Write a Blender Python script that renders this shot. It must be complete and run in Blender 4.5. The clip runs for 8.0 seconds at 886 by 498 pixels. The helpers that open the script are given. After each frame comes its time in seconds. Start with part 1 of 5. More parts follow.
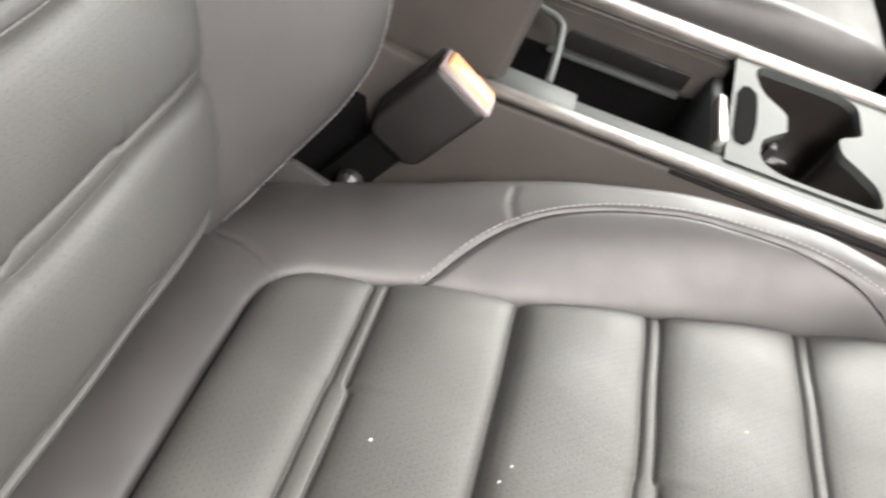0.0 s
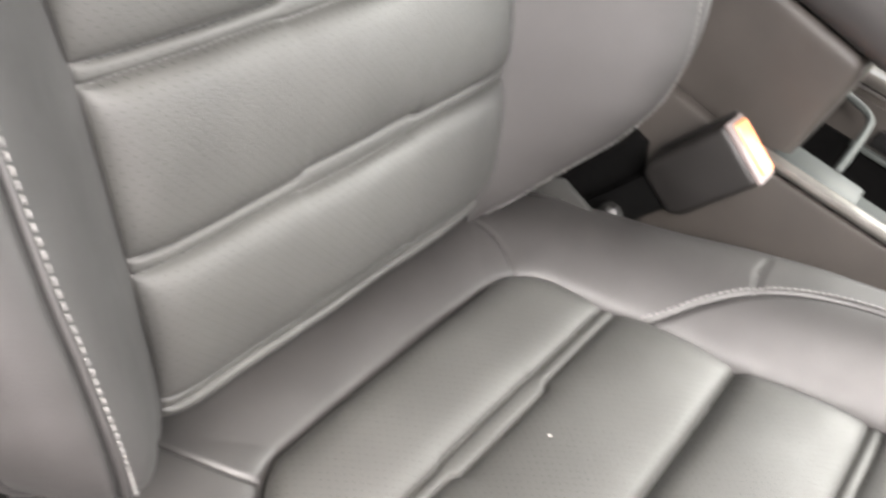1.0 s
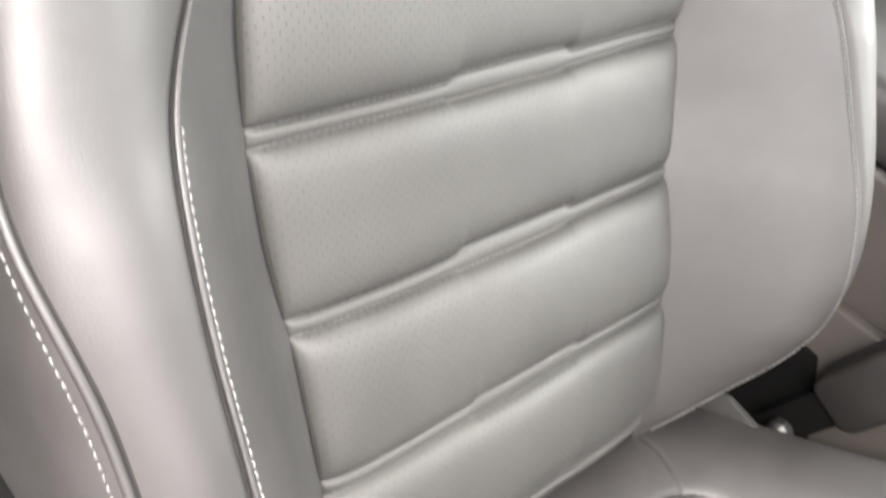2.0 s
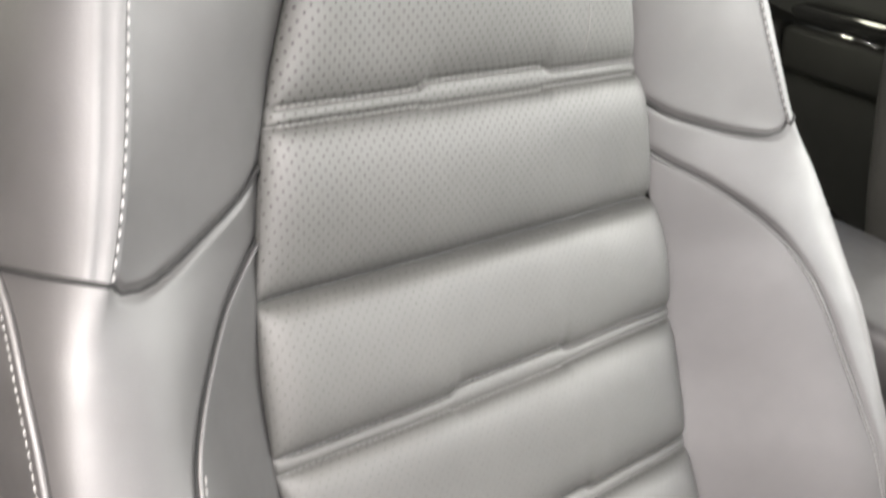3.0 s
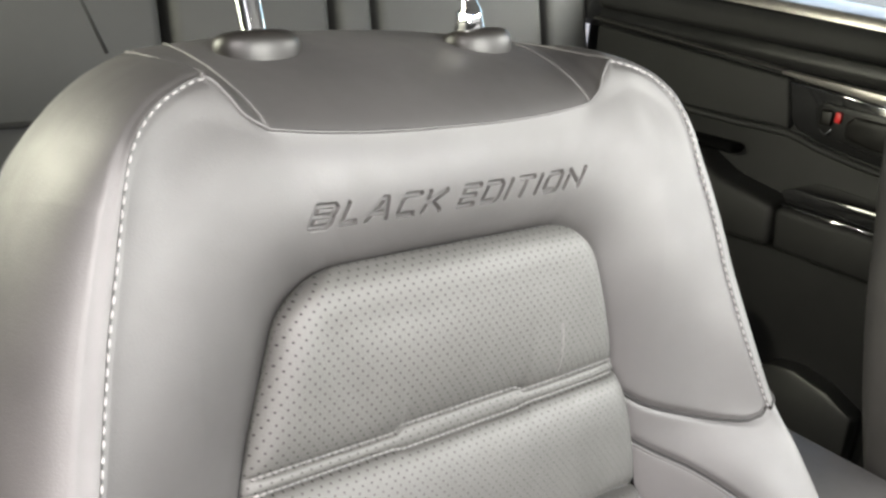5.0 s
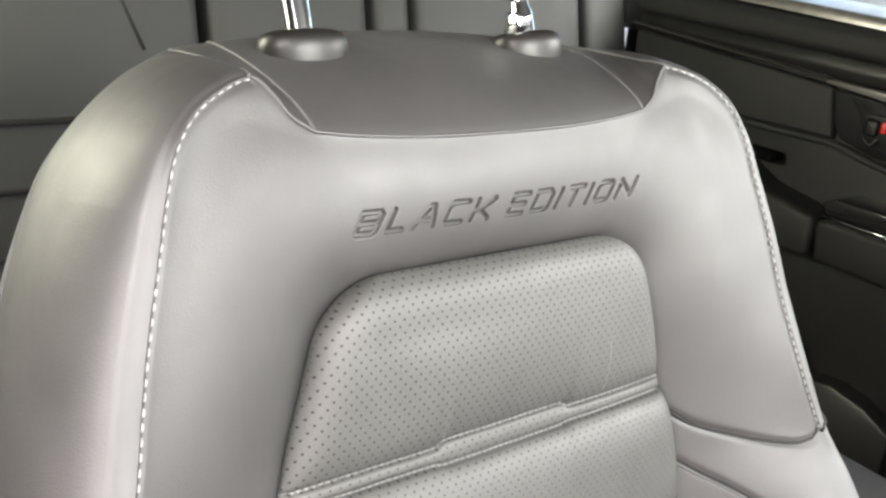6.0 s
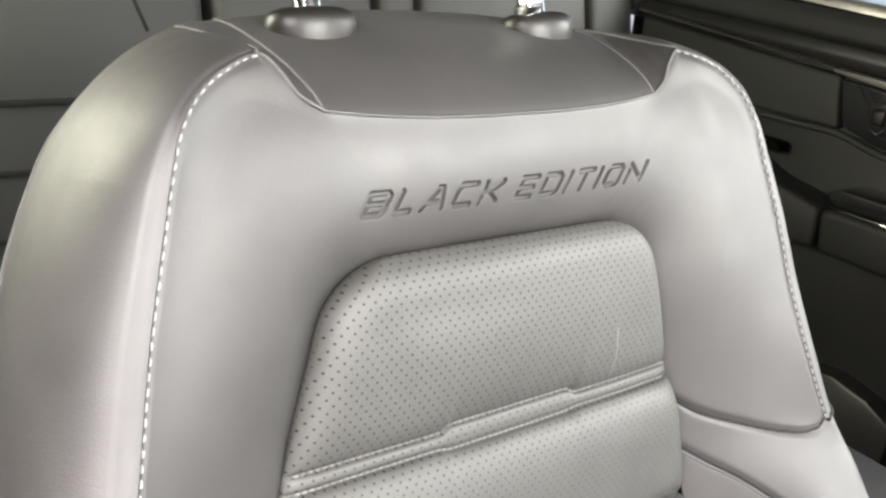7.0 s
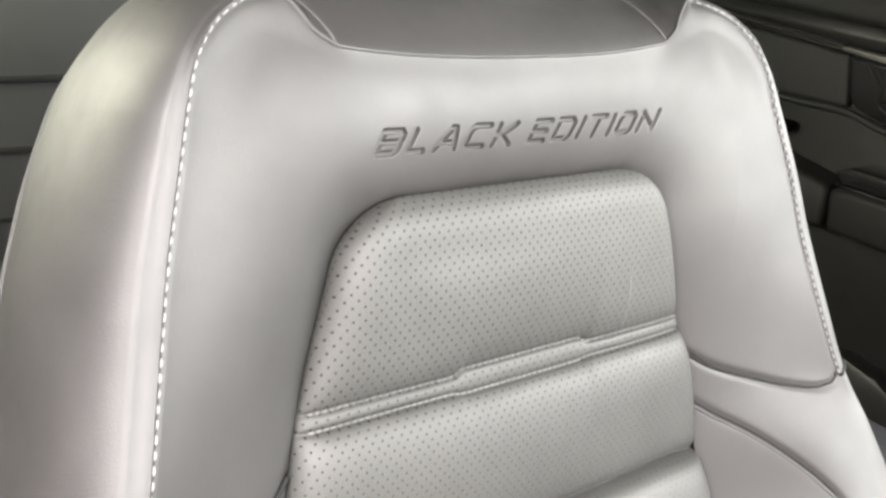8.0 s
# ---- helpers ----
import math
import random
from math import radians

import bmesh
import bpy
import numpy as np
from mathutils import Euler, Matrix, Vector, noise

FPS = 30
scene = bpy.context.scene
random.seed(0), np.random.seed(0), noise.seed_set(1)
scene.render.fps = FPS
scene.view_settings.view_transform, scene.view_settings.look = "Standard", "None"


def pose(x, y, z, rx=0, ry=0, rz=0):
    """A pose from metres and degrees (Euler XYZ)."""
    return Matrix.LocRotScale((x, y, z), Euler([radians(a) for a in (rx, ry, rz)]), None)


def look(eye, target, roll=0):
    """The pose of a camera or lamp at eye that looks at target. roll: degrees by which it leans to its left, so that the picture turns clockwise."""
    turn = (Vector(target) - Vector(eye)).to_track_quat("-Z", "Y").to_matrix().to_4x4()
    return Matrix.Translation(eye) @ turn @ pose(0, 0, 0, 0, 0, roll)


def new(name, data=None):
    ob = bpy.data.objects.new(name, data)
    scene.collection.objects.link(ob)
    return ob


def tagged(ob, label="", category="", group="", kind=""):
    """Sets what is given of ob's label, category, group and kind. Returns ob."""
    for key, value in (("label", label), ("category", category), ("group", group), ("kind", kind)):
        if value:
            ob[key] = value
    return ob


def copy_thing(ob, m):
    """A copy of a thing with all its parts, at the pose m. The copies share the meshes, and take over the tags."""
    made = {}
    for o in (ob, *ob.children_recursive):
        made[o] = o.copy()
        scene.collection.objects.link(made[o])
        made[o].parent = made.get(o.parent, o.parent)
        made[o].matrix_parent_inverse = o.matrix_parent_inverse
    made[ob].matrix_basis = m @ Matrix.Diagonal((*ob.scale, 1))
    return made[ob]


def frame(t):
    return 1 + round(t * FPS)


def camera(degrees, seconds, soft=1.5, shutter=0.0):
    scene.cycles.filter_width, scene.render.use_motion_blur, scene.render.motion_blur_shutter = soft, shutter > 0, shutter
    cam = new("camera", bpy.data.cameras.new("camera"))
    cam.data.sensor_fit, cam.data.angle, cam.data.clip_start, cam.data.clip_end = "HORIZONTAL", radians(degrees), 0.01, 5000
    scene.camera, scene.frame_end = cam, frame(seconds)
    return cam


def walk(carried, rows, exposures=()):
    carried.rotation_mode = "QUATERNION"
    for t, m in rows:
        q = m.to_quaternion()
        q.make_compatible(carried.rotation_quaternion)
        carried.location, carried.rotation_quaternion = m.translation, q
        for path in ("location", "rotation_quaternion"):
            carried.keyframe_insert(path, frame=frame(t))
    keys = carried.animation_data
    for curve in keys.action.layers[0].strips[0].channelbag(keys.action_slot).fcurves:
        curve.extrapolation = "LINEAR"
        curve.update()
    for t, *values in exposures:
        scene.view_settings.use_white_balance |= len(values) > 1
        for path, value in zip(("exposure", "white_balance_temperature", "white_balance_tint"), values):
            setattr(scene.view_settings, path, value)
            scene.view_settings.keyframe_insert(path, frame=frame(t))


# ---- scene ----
cam = camera(52.08, 8.0, soft=2.6, shutter=0.45)
PATH = [
    (0.0, look((-0.2717, -0.0693, 0.4179), (0.1087, -0.1201, 0.0975), 33.12)),
    (0.5, look((-0.2853, -0.0831, 0.4200), (0.0758, -0.0740, 0.0744), 34.43)),
    (1.0, look((-0.3052, -0.1072, 0.4341), (0.0278, -0.0171, 0.0721), 34.01)),
    (1.5, look((-0.3217, -0.0995, 0.4552), (-0.0079, 0.0482, 0.0950), 28.34)),
    (1.7, look((-0.3223, -0.0948, 0.4660), (-0.0121, 0.0812, 0.1156), 25.85)),
    (2.8, look((-0.3214, -0.1654, 0.5401), (-0.0265, 0.1571, 0.2970), 6.83)),
    (3.1, look((-0.3158, -0.1623, 0.5587), (-0.0167, 0.1730, 0.3393), 6.57)),
    (3.5, look((-0.3097, -0.1510, 0.5816), (-0.0010, 0.1872, 0.3809), 6.71)),
    (4.0, look((-0.3011, -0.1343, 0.6190), (0.0170, 0.2029, 0.4316), 6.16)),
    (4.5, look((-0.2923, -0.1420, 0.6430), (0.0189, 0.2071, 0.4662), 5.91)),
    (5.0, look((-0.2894, -0.1420, 0.6655), (0.0134, 0.2176, 0.4952), 4.84)),
    (5.2, look((-0.2903, -0.1406, 0.6658), (0.0073, 0.2248, 0.4987), 4.64)),
    (6.4, look((-0.2864, -0.1182, 0.6608), (0.0044, 0.2492, 0.4863), 5.76)),
    (7.0, look((-0.2873, -0.1181, 0.6584), (0.0031, 0.2485, 0.4815), 6.17)),
    (7.5, look((-0.2872, -0.1268, 0.6518), (-0.0005, 0.2446, 0.4789), 6.03)),
    (8.0, look((-0.2936, -0.1246, 0.6344), (-0.0059, 0.2431, 0.4553), 5.92)),
]
EXPOSURE = 2.81
walk(cam, PATH, exposures=[(0.0, EXPOSURE - 0.2), (0.5, EXPOSURE - 0.18), (1.0, EXPOSURE + 0.02), (1.5, EXPOSURE + 0.22), (3.0, EXPOSURE + 0.12), (4.0, EXPOSURE + 0.14), (5.0, EXPOSURE + 0.25), (6.3, EXPOSURE + 0.24), (8.0, EXPOSURE + 0.33)])


# ---------------------------------------------------------------- light
world = bpy.data.worlds.new("world")
scene.world = world
world.use_nodes = True
wn = world.node_tree.nodes
wl = world.node_tree.links
sky = wn.new("ShaderNodeTexSky")
sky.sky_type = "NISHITA"
sky.sun_disc = False
sky.sun_elevation = radians(62)
sky.sun_rotation = radians(245)
sky.air_density = 1.0
sky.dust_density = 5.0
sky.ozone_density = 0.8
wn["Background"].inputs["Strength"].default_value = 0.11
wl.new(sky.outputs["Color"], wn["Background"].inputs["Color"])


def sun_lamp():
    data = bpy.data.lights.new("sun", "SUN")
    data.energy = 0.5
    data.angle = radians(14)
    data.color = (1.0, 0.96, 0.9)
    ob = new("sun", data)
    ob.matrix_world = look((-1.95, -0.91, 4.05), (0, 0, 0))


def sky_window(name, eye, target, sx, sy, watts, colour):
    """An area lamp in or outside an opening of the car, for light from there."""
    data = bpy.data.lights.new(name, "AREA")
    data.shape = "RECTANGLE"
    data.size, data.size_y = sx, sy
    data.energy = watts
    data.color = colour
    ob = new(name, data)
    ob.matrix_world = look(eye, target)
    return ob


sun_lamp()
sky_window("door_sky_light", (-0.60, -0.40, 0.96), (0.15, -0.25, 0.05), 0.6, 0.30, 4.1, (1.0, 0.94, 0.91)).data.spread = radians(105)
# low fill, added for light off the ground outside
sky_window("door_low_fill", (-0.80, -0.88, 0.22), (0.1, 0.0, 0.28), 0.8, 0.5, 1.5, (1.0, 0.88, 0.90))
sky_window("windscreen_light", (0.10, -0.98, 0.74), (0.04, 0.10, 0.35), 0.85, 0.38, 13.5, (1.0, 0.98, 0.91))
sky_window("far_window_light", (1.70, -0.60, 1.20), (0.10, -0.30, 0.10), 1.0, 0.6, 24.0, (1.0, 0.98, 0.91))
# fill added inside the dark pane, to brighten the rear door
sky_window("rear_fill_light", (-0.53, 0.72, 0.72), (0.80, 0.50, 0.36), 0.5, 0.28, 1.8, (1.0, 0.98, 0.78)).data.spread = radians(150)


# ---------------------------------------------------------------- materials
def nodes_of(name):
    m = bpy.data.materials.new(name)
    m.use_nodes = True
    nt = m.node_tree
    return m, nt, nt.nodes["Principled BSDF"]


def add(nt, kind, **sets):
    n = nt.nodes.new(kind)
    for key, value in sets.items():
        if key in n.inputs:
            n.inputs[key].default_value = value
    return n


def op(nt, what, a, b=None, c=None):
    n = nt.nodes.new("ShaderNodeMath")
    n.operation = what
    for i, v in enumerate((a, b, c)):
        if v is None:
            continue
        if isinstance(v, (int, float)):
            n.inputs[i].default_value = v
        else:
            nt.links.new(v, n.inputs[i])
    return n.outputs[0]


def ramp(nt, fac, stops):
    n = nt.nodes.new("ShaderNodeValToRGB")
    e = n.color_ramp.elements
    e[0].position, e[0].color = stops[0][0], (*stops[0][1], 1)
    e[1].position, e[1].color = stops[-1][0], (*stops[-1][1], 1)
    for p, c in stops[1:-1]:
        k = e.new(p)
        k.color = (*c, 1)
    nt.links.new(fac, n.inputs["Fac"])
    return n.outputs["Color"]


def surface(name, c1, c2, rough, scale=40.0, bump=0.1, grain=900.0, metallic=0.0, spread=0.08, coat=0.0, dist=0.0006, spec=0.5):
    """A surface with soft patches between two colours, fine grain relief and uneven gloss."""
    m, nt, b = nodes_of(name)
    tc = nt.nodes.new("ShaderNodeTexCoord")
    big = add(nt, "ShaderNodeTexNoise", Scale=scale, Detail=4.0, Roughness=0.6)
    fine = add(nt, "ShaderNodeTexNoise", Scale=grain, Detail=3.0, Roughness=0.6)
    for n in (big, fine):
        nt.links.new(tc.outputs["Object"], n.inputs["Vector"])
    nt.links.new(ramp(nt, big.outputs["Fac"], [(0.3, c1), (0.7, c2)]), b.inputs["Base Color"])
    r = op(nt, "MULTIPLY_ADD", big.outputs["Fac"], spread, rough - spread / 2)
    nt.links.new(r, b.inputs["Roughness"])
    bp = add(nt, "ShaderNodeBump", Strength=bump, Distance=dist)
    nt.links.new(fine.outputs["Fac"], bp.inputs["Height"])
    nt.links.new(bp.outputs["Normal"], b.inputs["Normal"])
    b.inputs["Metallic"].default_value = metallic
    b.inputs["Coat Weight"].default_value = coat
    b.inputs["Specular IOR Level"].default_value = spec
    return m


def leather(name, c1, c2, rough, shine, perforated=False):
    """Grained upholstery leather: pebbles with creases between, soft patches of wear and, where wanted, a staggered grid of punched holes."""
    m, nt, b = nodes_of(name)
    tc = nt.nodes.new("ShaderNodeTexCoord")
    pebble = add(nt, "ShaderNodeTexVoronoi", Scale=620.0)
    pebble.feature = "DISTANCE_TO_EDGE"
    fine = add(nt, "ShaderNodeTexNoise", Scale=1500.0, Detail=2.0)
    big = add(nt, "ShaderNodeTexNoise", Scale=14.0, Detail=5.0, Roughness=0.62)
    crease = add(nt, "ShaderNodeTexNoise", Scale=70.0, Detail=4.0, Roughness=0.55)
    for n in (pebble, fine, big, crease):
        nt.links.new(tc.outputs["Object"], n.inputs["Vector"])
    col = ramp(nt, big.outputs["Fac"], [(0.3, c1), (0.7, c2)])
    rgh = op(nt, "MULTIPLY_ADD", big.outputs["Fac"], 0.26, rough - 0.13)
    rgh = op(nt, "MULTIPLY_ADD", crease.outputs["Fac"], 0.16, op(nt, "SUBTRACT", rgh, 0.08))
    height = op(nt, "ADD", op(nt, "MINIMUM", op(nt, "MULTIPLY", pebble.outputs["Distance"], 4.0), 0.6), op(nt, "MULTIPLY", fine.outputs["Fac"], 0.35))
    height = op(nt, "MULTIPLY_ADD", crease.outputs["Fac"], 0.8, height)
    if perforated:
        uv = nt.nodes.new("ShaderNodeUVMap")
        sep = nt.nodes.new("ShaderNodeSeparateXYZ")
        nt.links.new(uv.outputs["UV"], sep.inputs["Vector"])
        px = op(nt, "DIVIDE", sep.outputs["X"], HOLE_PITCH_U)
        py = op(nt, "DIVIDE", sep.outputs["Y"], HOLE_PITCH_V)
        row = op(nt, "FLOOR", py)
        px = op(nt, "ADD", px, op(nt, "MULTIPLY", op(nt, "MODULO", row, 2.0), 0.5))
        dx = op(nt, "MULTIPLY", op(nt, "SUBTRACT", op(nt, "FRACT", px), 0.5), HOLE_PITCH_U)
        dy = op(nt, "MULTIPLY", op(nt, "SUBTRACT", op(nt, "FRACT", py), 0.5), HOLE_PITCH_V)
        d = op(nt, "SQRT", op(nt, "ADD", op(nt, "MULTIPLY", dx, dx), op(nt, "MULTIPLY", dy, dy)))
        # the holes are stretched open on the uppermost panel and nearly closed elsewhere
        wide = nt.nodes.new("ShaderNodeMapRange")
        wide.inputs["From Min"].default_value = 0.19
        wide.inputs["From Max"].default_value = 0.34
        wide.inputs["To Min"].default_value = 0.00030
        wide.inputs["To Max"].default_value = 0.00068
        nt.links.new(sep.outputs["Y"], wide.inputs["Value"])
        mr = nt.nodes.new("ShaderNodeMapRange")
        mr.inputs["From Min"].default_value = 0.00020
        nt.links.new(wide.outputs["Result"], mr.inputs["From Max"])
        nt.links.new(d, mr.inputs["Value"])
        solid = mr.outputs["Result"]
        mix = nt.nodes.new("ShaderNodeMix")
        mix.data_type = "RGBA"
        nt.links.new(solid, mix.inputs["Factor"])
        mix.inputs["A"].default_value = (0.003, 0.003, 0.003, 1)
        nt.links.new(col, mix.inputs["B"])
        col = mix.outputs["Result"]
        height = op(nt, "MULTIPLY_ADD", solid, 1.0, height)
        # a hole neither scatters nor shines
        nt.links.new(op(nt, "MULTIPLY", solid, shine), b.inputs["Specular IOR Level"])
    nt.links.new(col, b.inputs["Base Color"])
    nt.links.new(rgh, b.inputs["Roughness"])
    bp = add(nt, "ShaderNodeBump", Strength=0.32 if perforated else 0.14, Distance=0.00045)
    nt.links.new(height, bp.inputs["Height"])
    nt.links.new(bp.outputs["Normal"], b.inputs["Normal"])
    b.inputs["Specular IOR Level"].default_value = shine
    return m


HOLE_PITCH_U, HOLE_PITCH_V = 0.0052, 0.0030
LEATHER = leather("grey_leather", (0.0172, 0.0160, 0.0156), (0.0232, 0.0215, 0.0210), 0.58, 0.80)
LEATHER_PERF = leather("perforated_leather", (0.0315, 0.0313, 0.0292), (0.0410, 0.0408, 0.0380), 0.58, 0.60, True)
THREAD = surface("pale_thread", (0.17, 0.167, 0.164), (0.24, 0.236, 0.232), 0.7, 300, 0.3, 4000)
THREAD_DARK = surface("grey_thread", (0.055, 0.053, 0.052), (0.08, 0.078, 0.076), 0.7, 300, 0.3, 4000)
THREAD_PALE = surface("pale_grey_thread", (0.11, 0.108, 0.105), (0.16, 0.157, 0.153), 0.7, 300, 0.3, 4000)
# near-black of the seam cords, shade put into colour
SEAM_DARK = surface("painted_seam_shade", (0.006, 0.0058, 0.0056), (0.009, 0.0087, 0.0084), 0.8, 200, 0.2, 2000, spec=0.3)
# black for rubber and webbing, and for shade set into gaps as colour
SHADE_AND_TRIM = surface("black_shade_and_trim", (0.0015, 0.0015, 0.0015), (0.003, 0.003, 0.003), 0.9, 200, 0.2, 2000, spec=0.05)
PLASTIC = surface("black_plastic", (0.007, 0.007, 0.007), (0.011, 0.011, 0.0105), 0.42, 30, 0.25, 1800)
PLASTIC_BROWN = surface("warm_grey_plastic", (0.026, 0.0225, 0.0195), (0.034, 0.0295, 0.0258), 0.55, 25, 0.3, 1600)
PLASTIC_SOFT = surface("dark_grey_trim", (0.0070, 0.0070, 0.0069), (0.0102, 0.0102, 0.0100), 0.5, 20, 0.3, 1500, spec=0.3)
DULL_STRIP = surface("dull_grey_strip", (0.05, 0.049, 0.045), (0.065, 0.063, 0.058), 0.4, 60, 0.06, 900, 0.3, 0.1)
CHROME = surface("chrome", (0.82, 0.83, 0.85), (0.9, 0.9, 0.91), 0.08, 40, 0.02, 500, 1.0, 0.03)
SILVER = surface("satin_silver", (0.34, 0.325, 0.30), (0.43, 0.41, 0.385), 0.36, 60, 0.06, 900, 0.9, 0.12)
GREY_GLOSS = surface("grey_metallic_trim", (0.032, 0.036, 0.0345), (0.044, 0.049, 0.047), 0.55, 40, 0.06, 900, 0.0, 0.1, spec=0.2)
BLACK_SATIN = surface("black_satin_plastic", (0.005, 0.0045, 0.004), (0.008, 0.007, 0.006), 0.42, 40, 0.12, 900, spec=0.35)
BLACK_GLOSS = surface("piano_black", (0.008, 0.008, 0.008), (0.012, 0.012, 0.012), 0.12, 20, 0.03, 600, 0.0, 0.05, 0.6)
CLOTH_DARK = surface("dark_cloth", (0.0085, 0.0086, 0.0080), (0.0125, 0.0127, 0.0119), 0.7, 18, 0.4, 1400)
CARPET = surface("black_carpet", (0.004, 0.004, 0.0045), (0.008, 0.008, 0.0085), 0.95, 60, 0.8, 2200, dist=0.002)
HEADLINER = surface("grey_headliner", (0.02, 0.02, 0.02), (0.026, 0.026, 0.025), 0.9, 20, 0.4, 1500)
ASPHALT = surface("asphalt", (0.05, 0.05, 0.05), (0.09, 0.088, 0.085), 0.9, 3, 0.6, 300, dist=0.004)
RED = surface("red_plastic", (0.5, 0.02, 0.02), (0.6, 0.03, 0.03), 0.35, 60, 0.05, 800)
ORANGE = surface("orange_red_button", (0.85, 0.27, 0.11), (0.95, 0.36, 0.16), 0.35, 200, 0.08, 900)


def glass(name, tint):
    m, nt, b = nodes_of(name)
    b.inputs["Base Color"].default_value = (*tint, 1)
    b.inputs["Roughness"].default_value = 0.02
    b.inputs["Transmission Weight"].default_value = 1.0
    b.inputs["IOR"].default_value = 1.45
    return m


GLASS = glass("window_glass", (0.85, 0.92, 0.88))
TINTED = glass("tinted_glass", (0.16, 0.18, 0.16))


# ---------------------------------------------------------------- mesh helpers
def part(name, verts, faces, material, parent=None, label="", smooth=True, uv=None, normals=None):
    """One mesh object, under a thing or a part where parent is given."""
    me = bpy.data.meshes.new(name)
    me.from_pydata([tuple(map(float, v)) for v in verts], [], [tuple(map(int, f)) for f in faces])
    me.materials.append(material)
    if smooth:
        me.shade_smooth()
    if normals is not None:
        me.normals_split_custom_set_from_vertices(np.asarray(normals, float).tolist())
    if uv is not None:
        layer = me.uv_layers.new(name="UVMap")
        idx = np.empty(len(me.loops), dtype=np.int32)
        me.loops.foreach_get("vertex_index", idx)
        layer.data.foreach_set("uv", np.asarray(uv, dtype=np.float32)[idx].ravel())
    ob = new(name, me)
    if parent is not None:
        ob.parent = parent
    if label:
        ob["label"] = label
    return ob


def bpart(name, bm, material, parent=None, label="", smooth=True, angle=40):
    """The same from a bmesh; edges sharper than the angle stay sharp."""
    me = bpy.data.meshes.new(name)
    bmesh.ops.recalc_face_normals(bm, faces=bm.faces)
    for f in bm.faces:
        f.smooth = smooth
    if smooth:
        for e in bm.edges:
            if len(e.link_faces) == 2 and e.calc_face_angle(0) > radians(angle):
                e.smooth = False
    bm.to_mesh(me)
    bm.free()
    me.materials.append(material)
    ob = new(name, me)
    if parent is not None:
        ob.parent = parent
    if label:
        ob["label"] = label
    return ob


def thing(name, label, category, at=(0, 0, 0), group=""):
    ob = new(name)
    ob.location = at
    return tagged(ob, label, category, group)


def block(x0, x1, y0, y1, z0, z1, r=0.004, seg=2):
    """A box with rounded edges, as a bmesh."""
    bm = bmesh.new()
    bmesh.ops.create_cube(bm, size=1.0, matrix=Matrix.LocRotScale(((x0 + x1) / 2, (y0 + y1) / 2, (z0 + z1) / 2), None, (x1 - x0, y1 - y0, z1 - z0)))
    r = min(r, 0.45 * min(x1 - x0, y1 - y0, z1 - z0))
    if r > 0:
        bmesh.ops.bevel(bm, geom=list(bm.edges), offset=r, segments=seg, profile=0.5, affect="EDGES")
    return bm


def prism(profile, axis, a, b, r=0.0, seg=2):
    """A closed outline extruded along an axis from a to b, with rounded edges. The outline lies in the other two axes, in their order x, y, z."""
    bm = bmesh.new()

    def at(p, k):
        q = list(p)
        q.insert("xyz".index(axis), k)
        return q
    low = [bm.verts.new(at(p, a)) for p in profile]
    high = [bm.verts.new(at(p, b)) for p in profile]
    n = len(profile)
    bm.faces.new(low)
    bm.faces.new(high[::-1])
    for i in range(n):
        bm.faces.new((low[i], low[(i + 1) % n], high[(i + 1) % n], high[i]))
    bmesh.ops.recalc_face_normals(bm, faces=bm.faces)
    if r > 0:
        bmesh.ops.bevel(bm, geom=list(bm.edges), offset=r, segments=seg, profile=0.5, affect="EDGES")
    return bm


def tube(path, r, n=8, caps=True, close=False):
    """Verts and faces of a round cord along a path."""
    p = np.asarray(path, float)
    t = np.gradient(p, axis=0)
    if close:
        t = np.roll(p, -1, 0) - np.roll(p, 1, 0)
    t /= np.linalg.norm(t, axis=1)[:, None] + 1e-12
    ref = np.array([0.0, 0.0, 1.0]) if abs(t[0][2]) < 0.9 else np.array([1.0, 0.0, 0.0])
    side = []
    for k in t:
        ref = ref - k * (ref @ k)
        ref /= np.linalg.norm(ref) + 1e-12
        side.append(ref.copy())
    side = np.array(side)
    up = np.cross(t, side)
    rr = np.broadcast_to(np.asarray(r, float), (len(p),))
    a = np.linspace(0, 2 * np.pi, n, endpoint=False)
    v = (p[:, None, :] + rr[:, None, None] * (np.cos(a)[None, :, None] * side[:, None, :] + np.sin(a)[None, :, None] * up[:, None, :])).reshape(-1, 3)
    f = []
    m = len(p)
    for i in range(m if close else m - 1):
        j = (i + 1) % m
        for k in range(n):
            f.append((i * n + k, i * n + (k + 1) % n, j * n + (k + 1) % n, j * n + k))
    if caps and not close:
        f.append(tuple(range(n))[::-1])
        f.append(tuple(range((m - 1) * n, m * n)))
    return v, f


def grid_faces(nr, nc):
    i, j = np.meshgrid(np.arange(nr - 1), np.arange(nc - 1), indexing="ij")
    a = i * nc + j
    return np.stack([a, a + 1, a + nc + 1, a + nc], -1).reshape(-1, 4)


def vertex_normals(points, faces):
    """Unit normals of a mesh's vertices, from the faces round them."""
    a, b, c, d = (points[faces[:, k]] for k in range(4))
    n = np.cross(c - a, d - b)
    out = np.zeros_like(points)
    for k in range(4):
        np.add.at(out, faces[:, k], n)
    return out / (np.linalg.norm(out, axis=1)[:, None] + 1e-15)


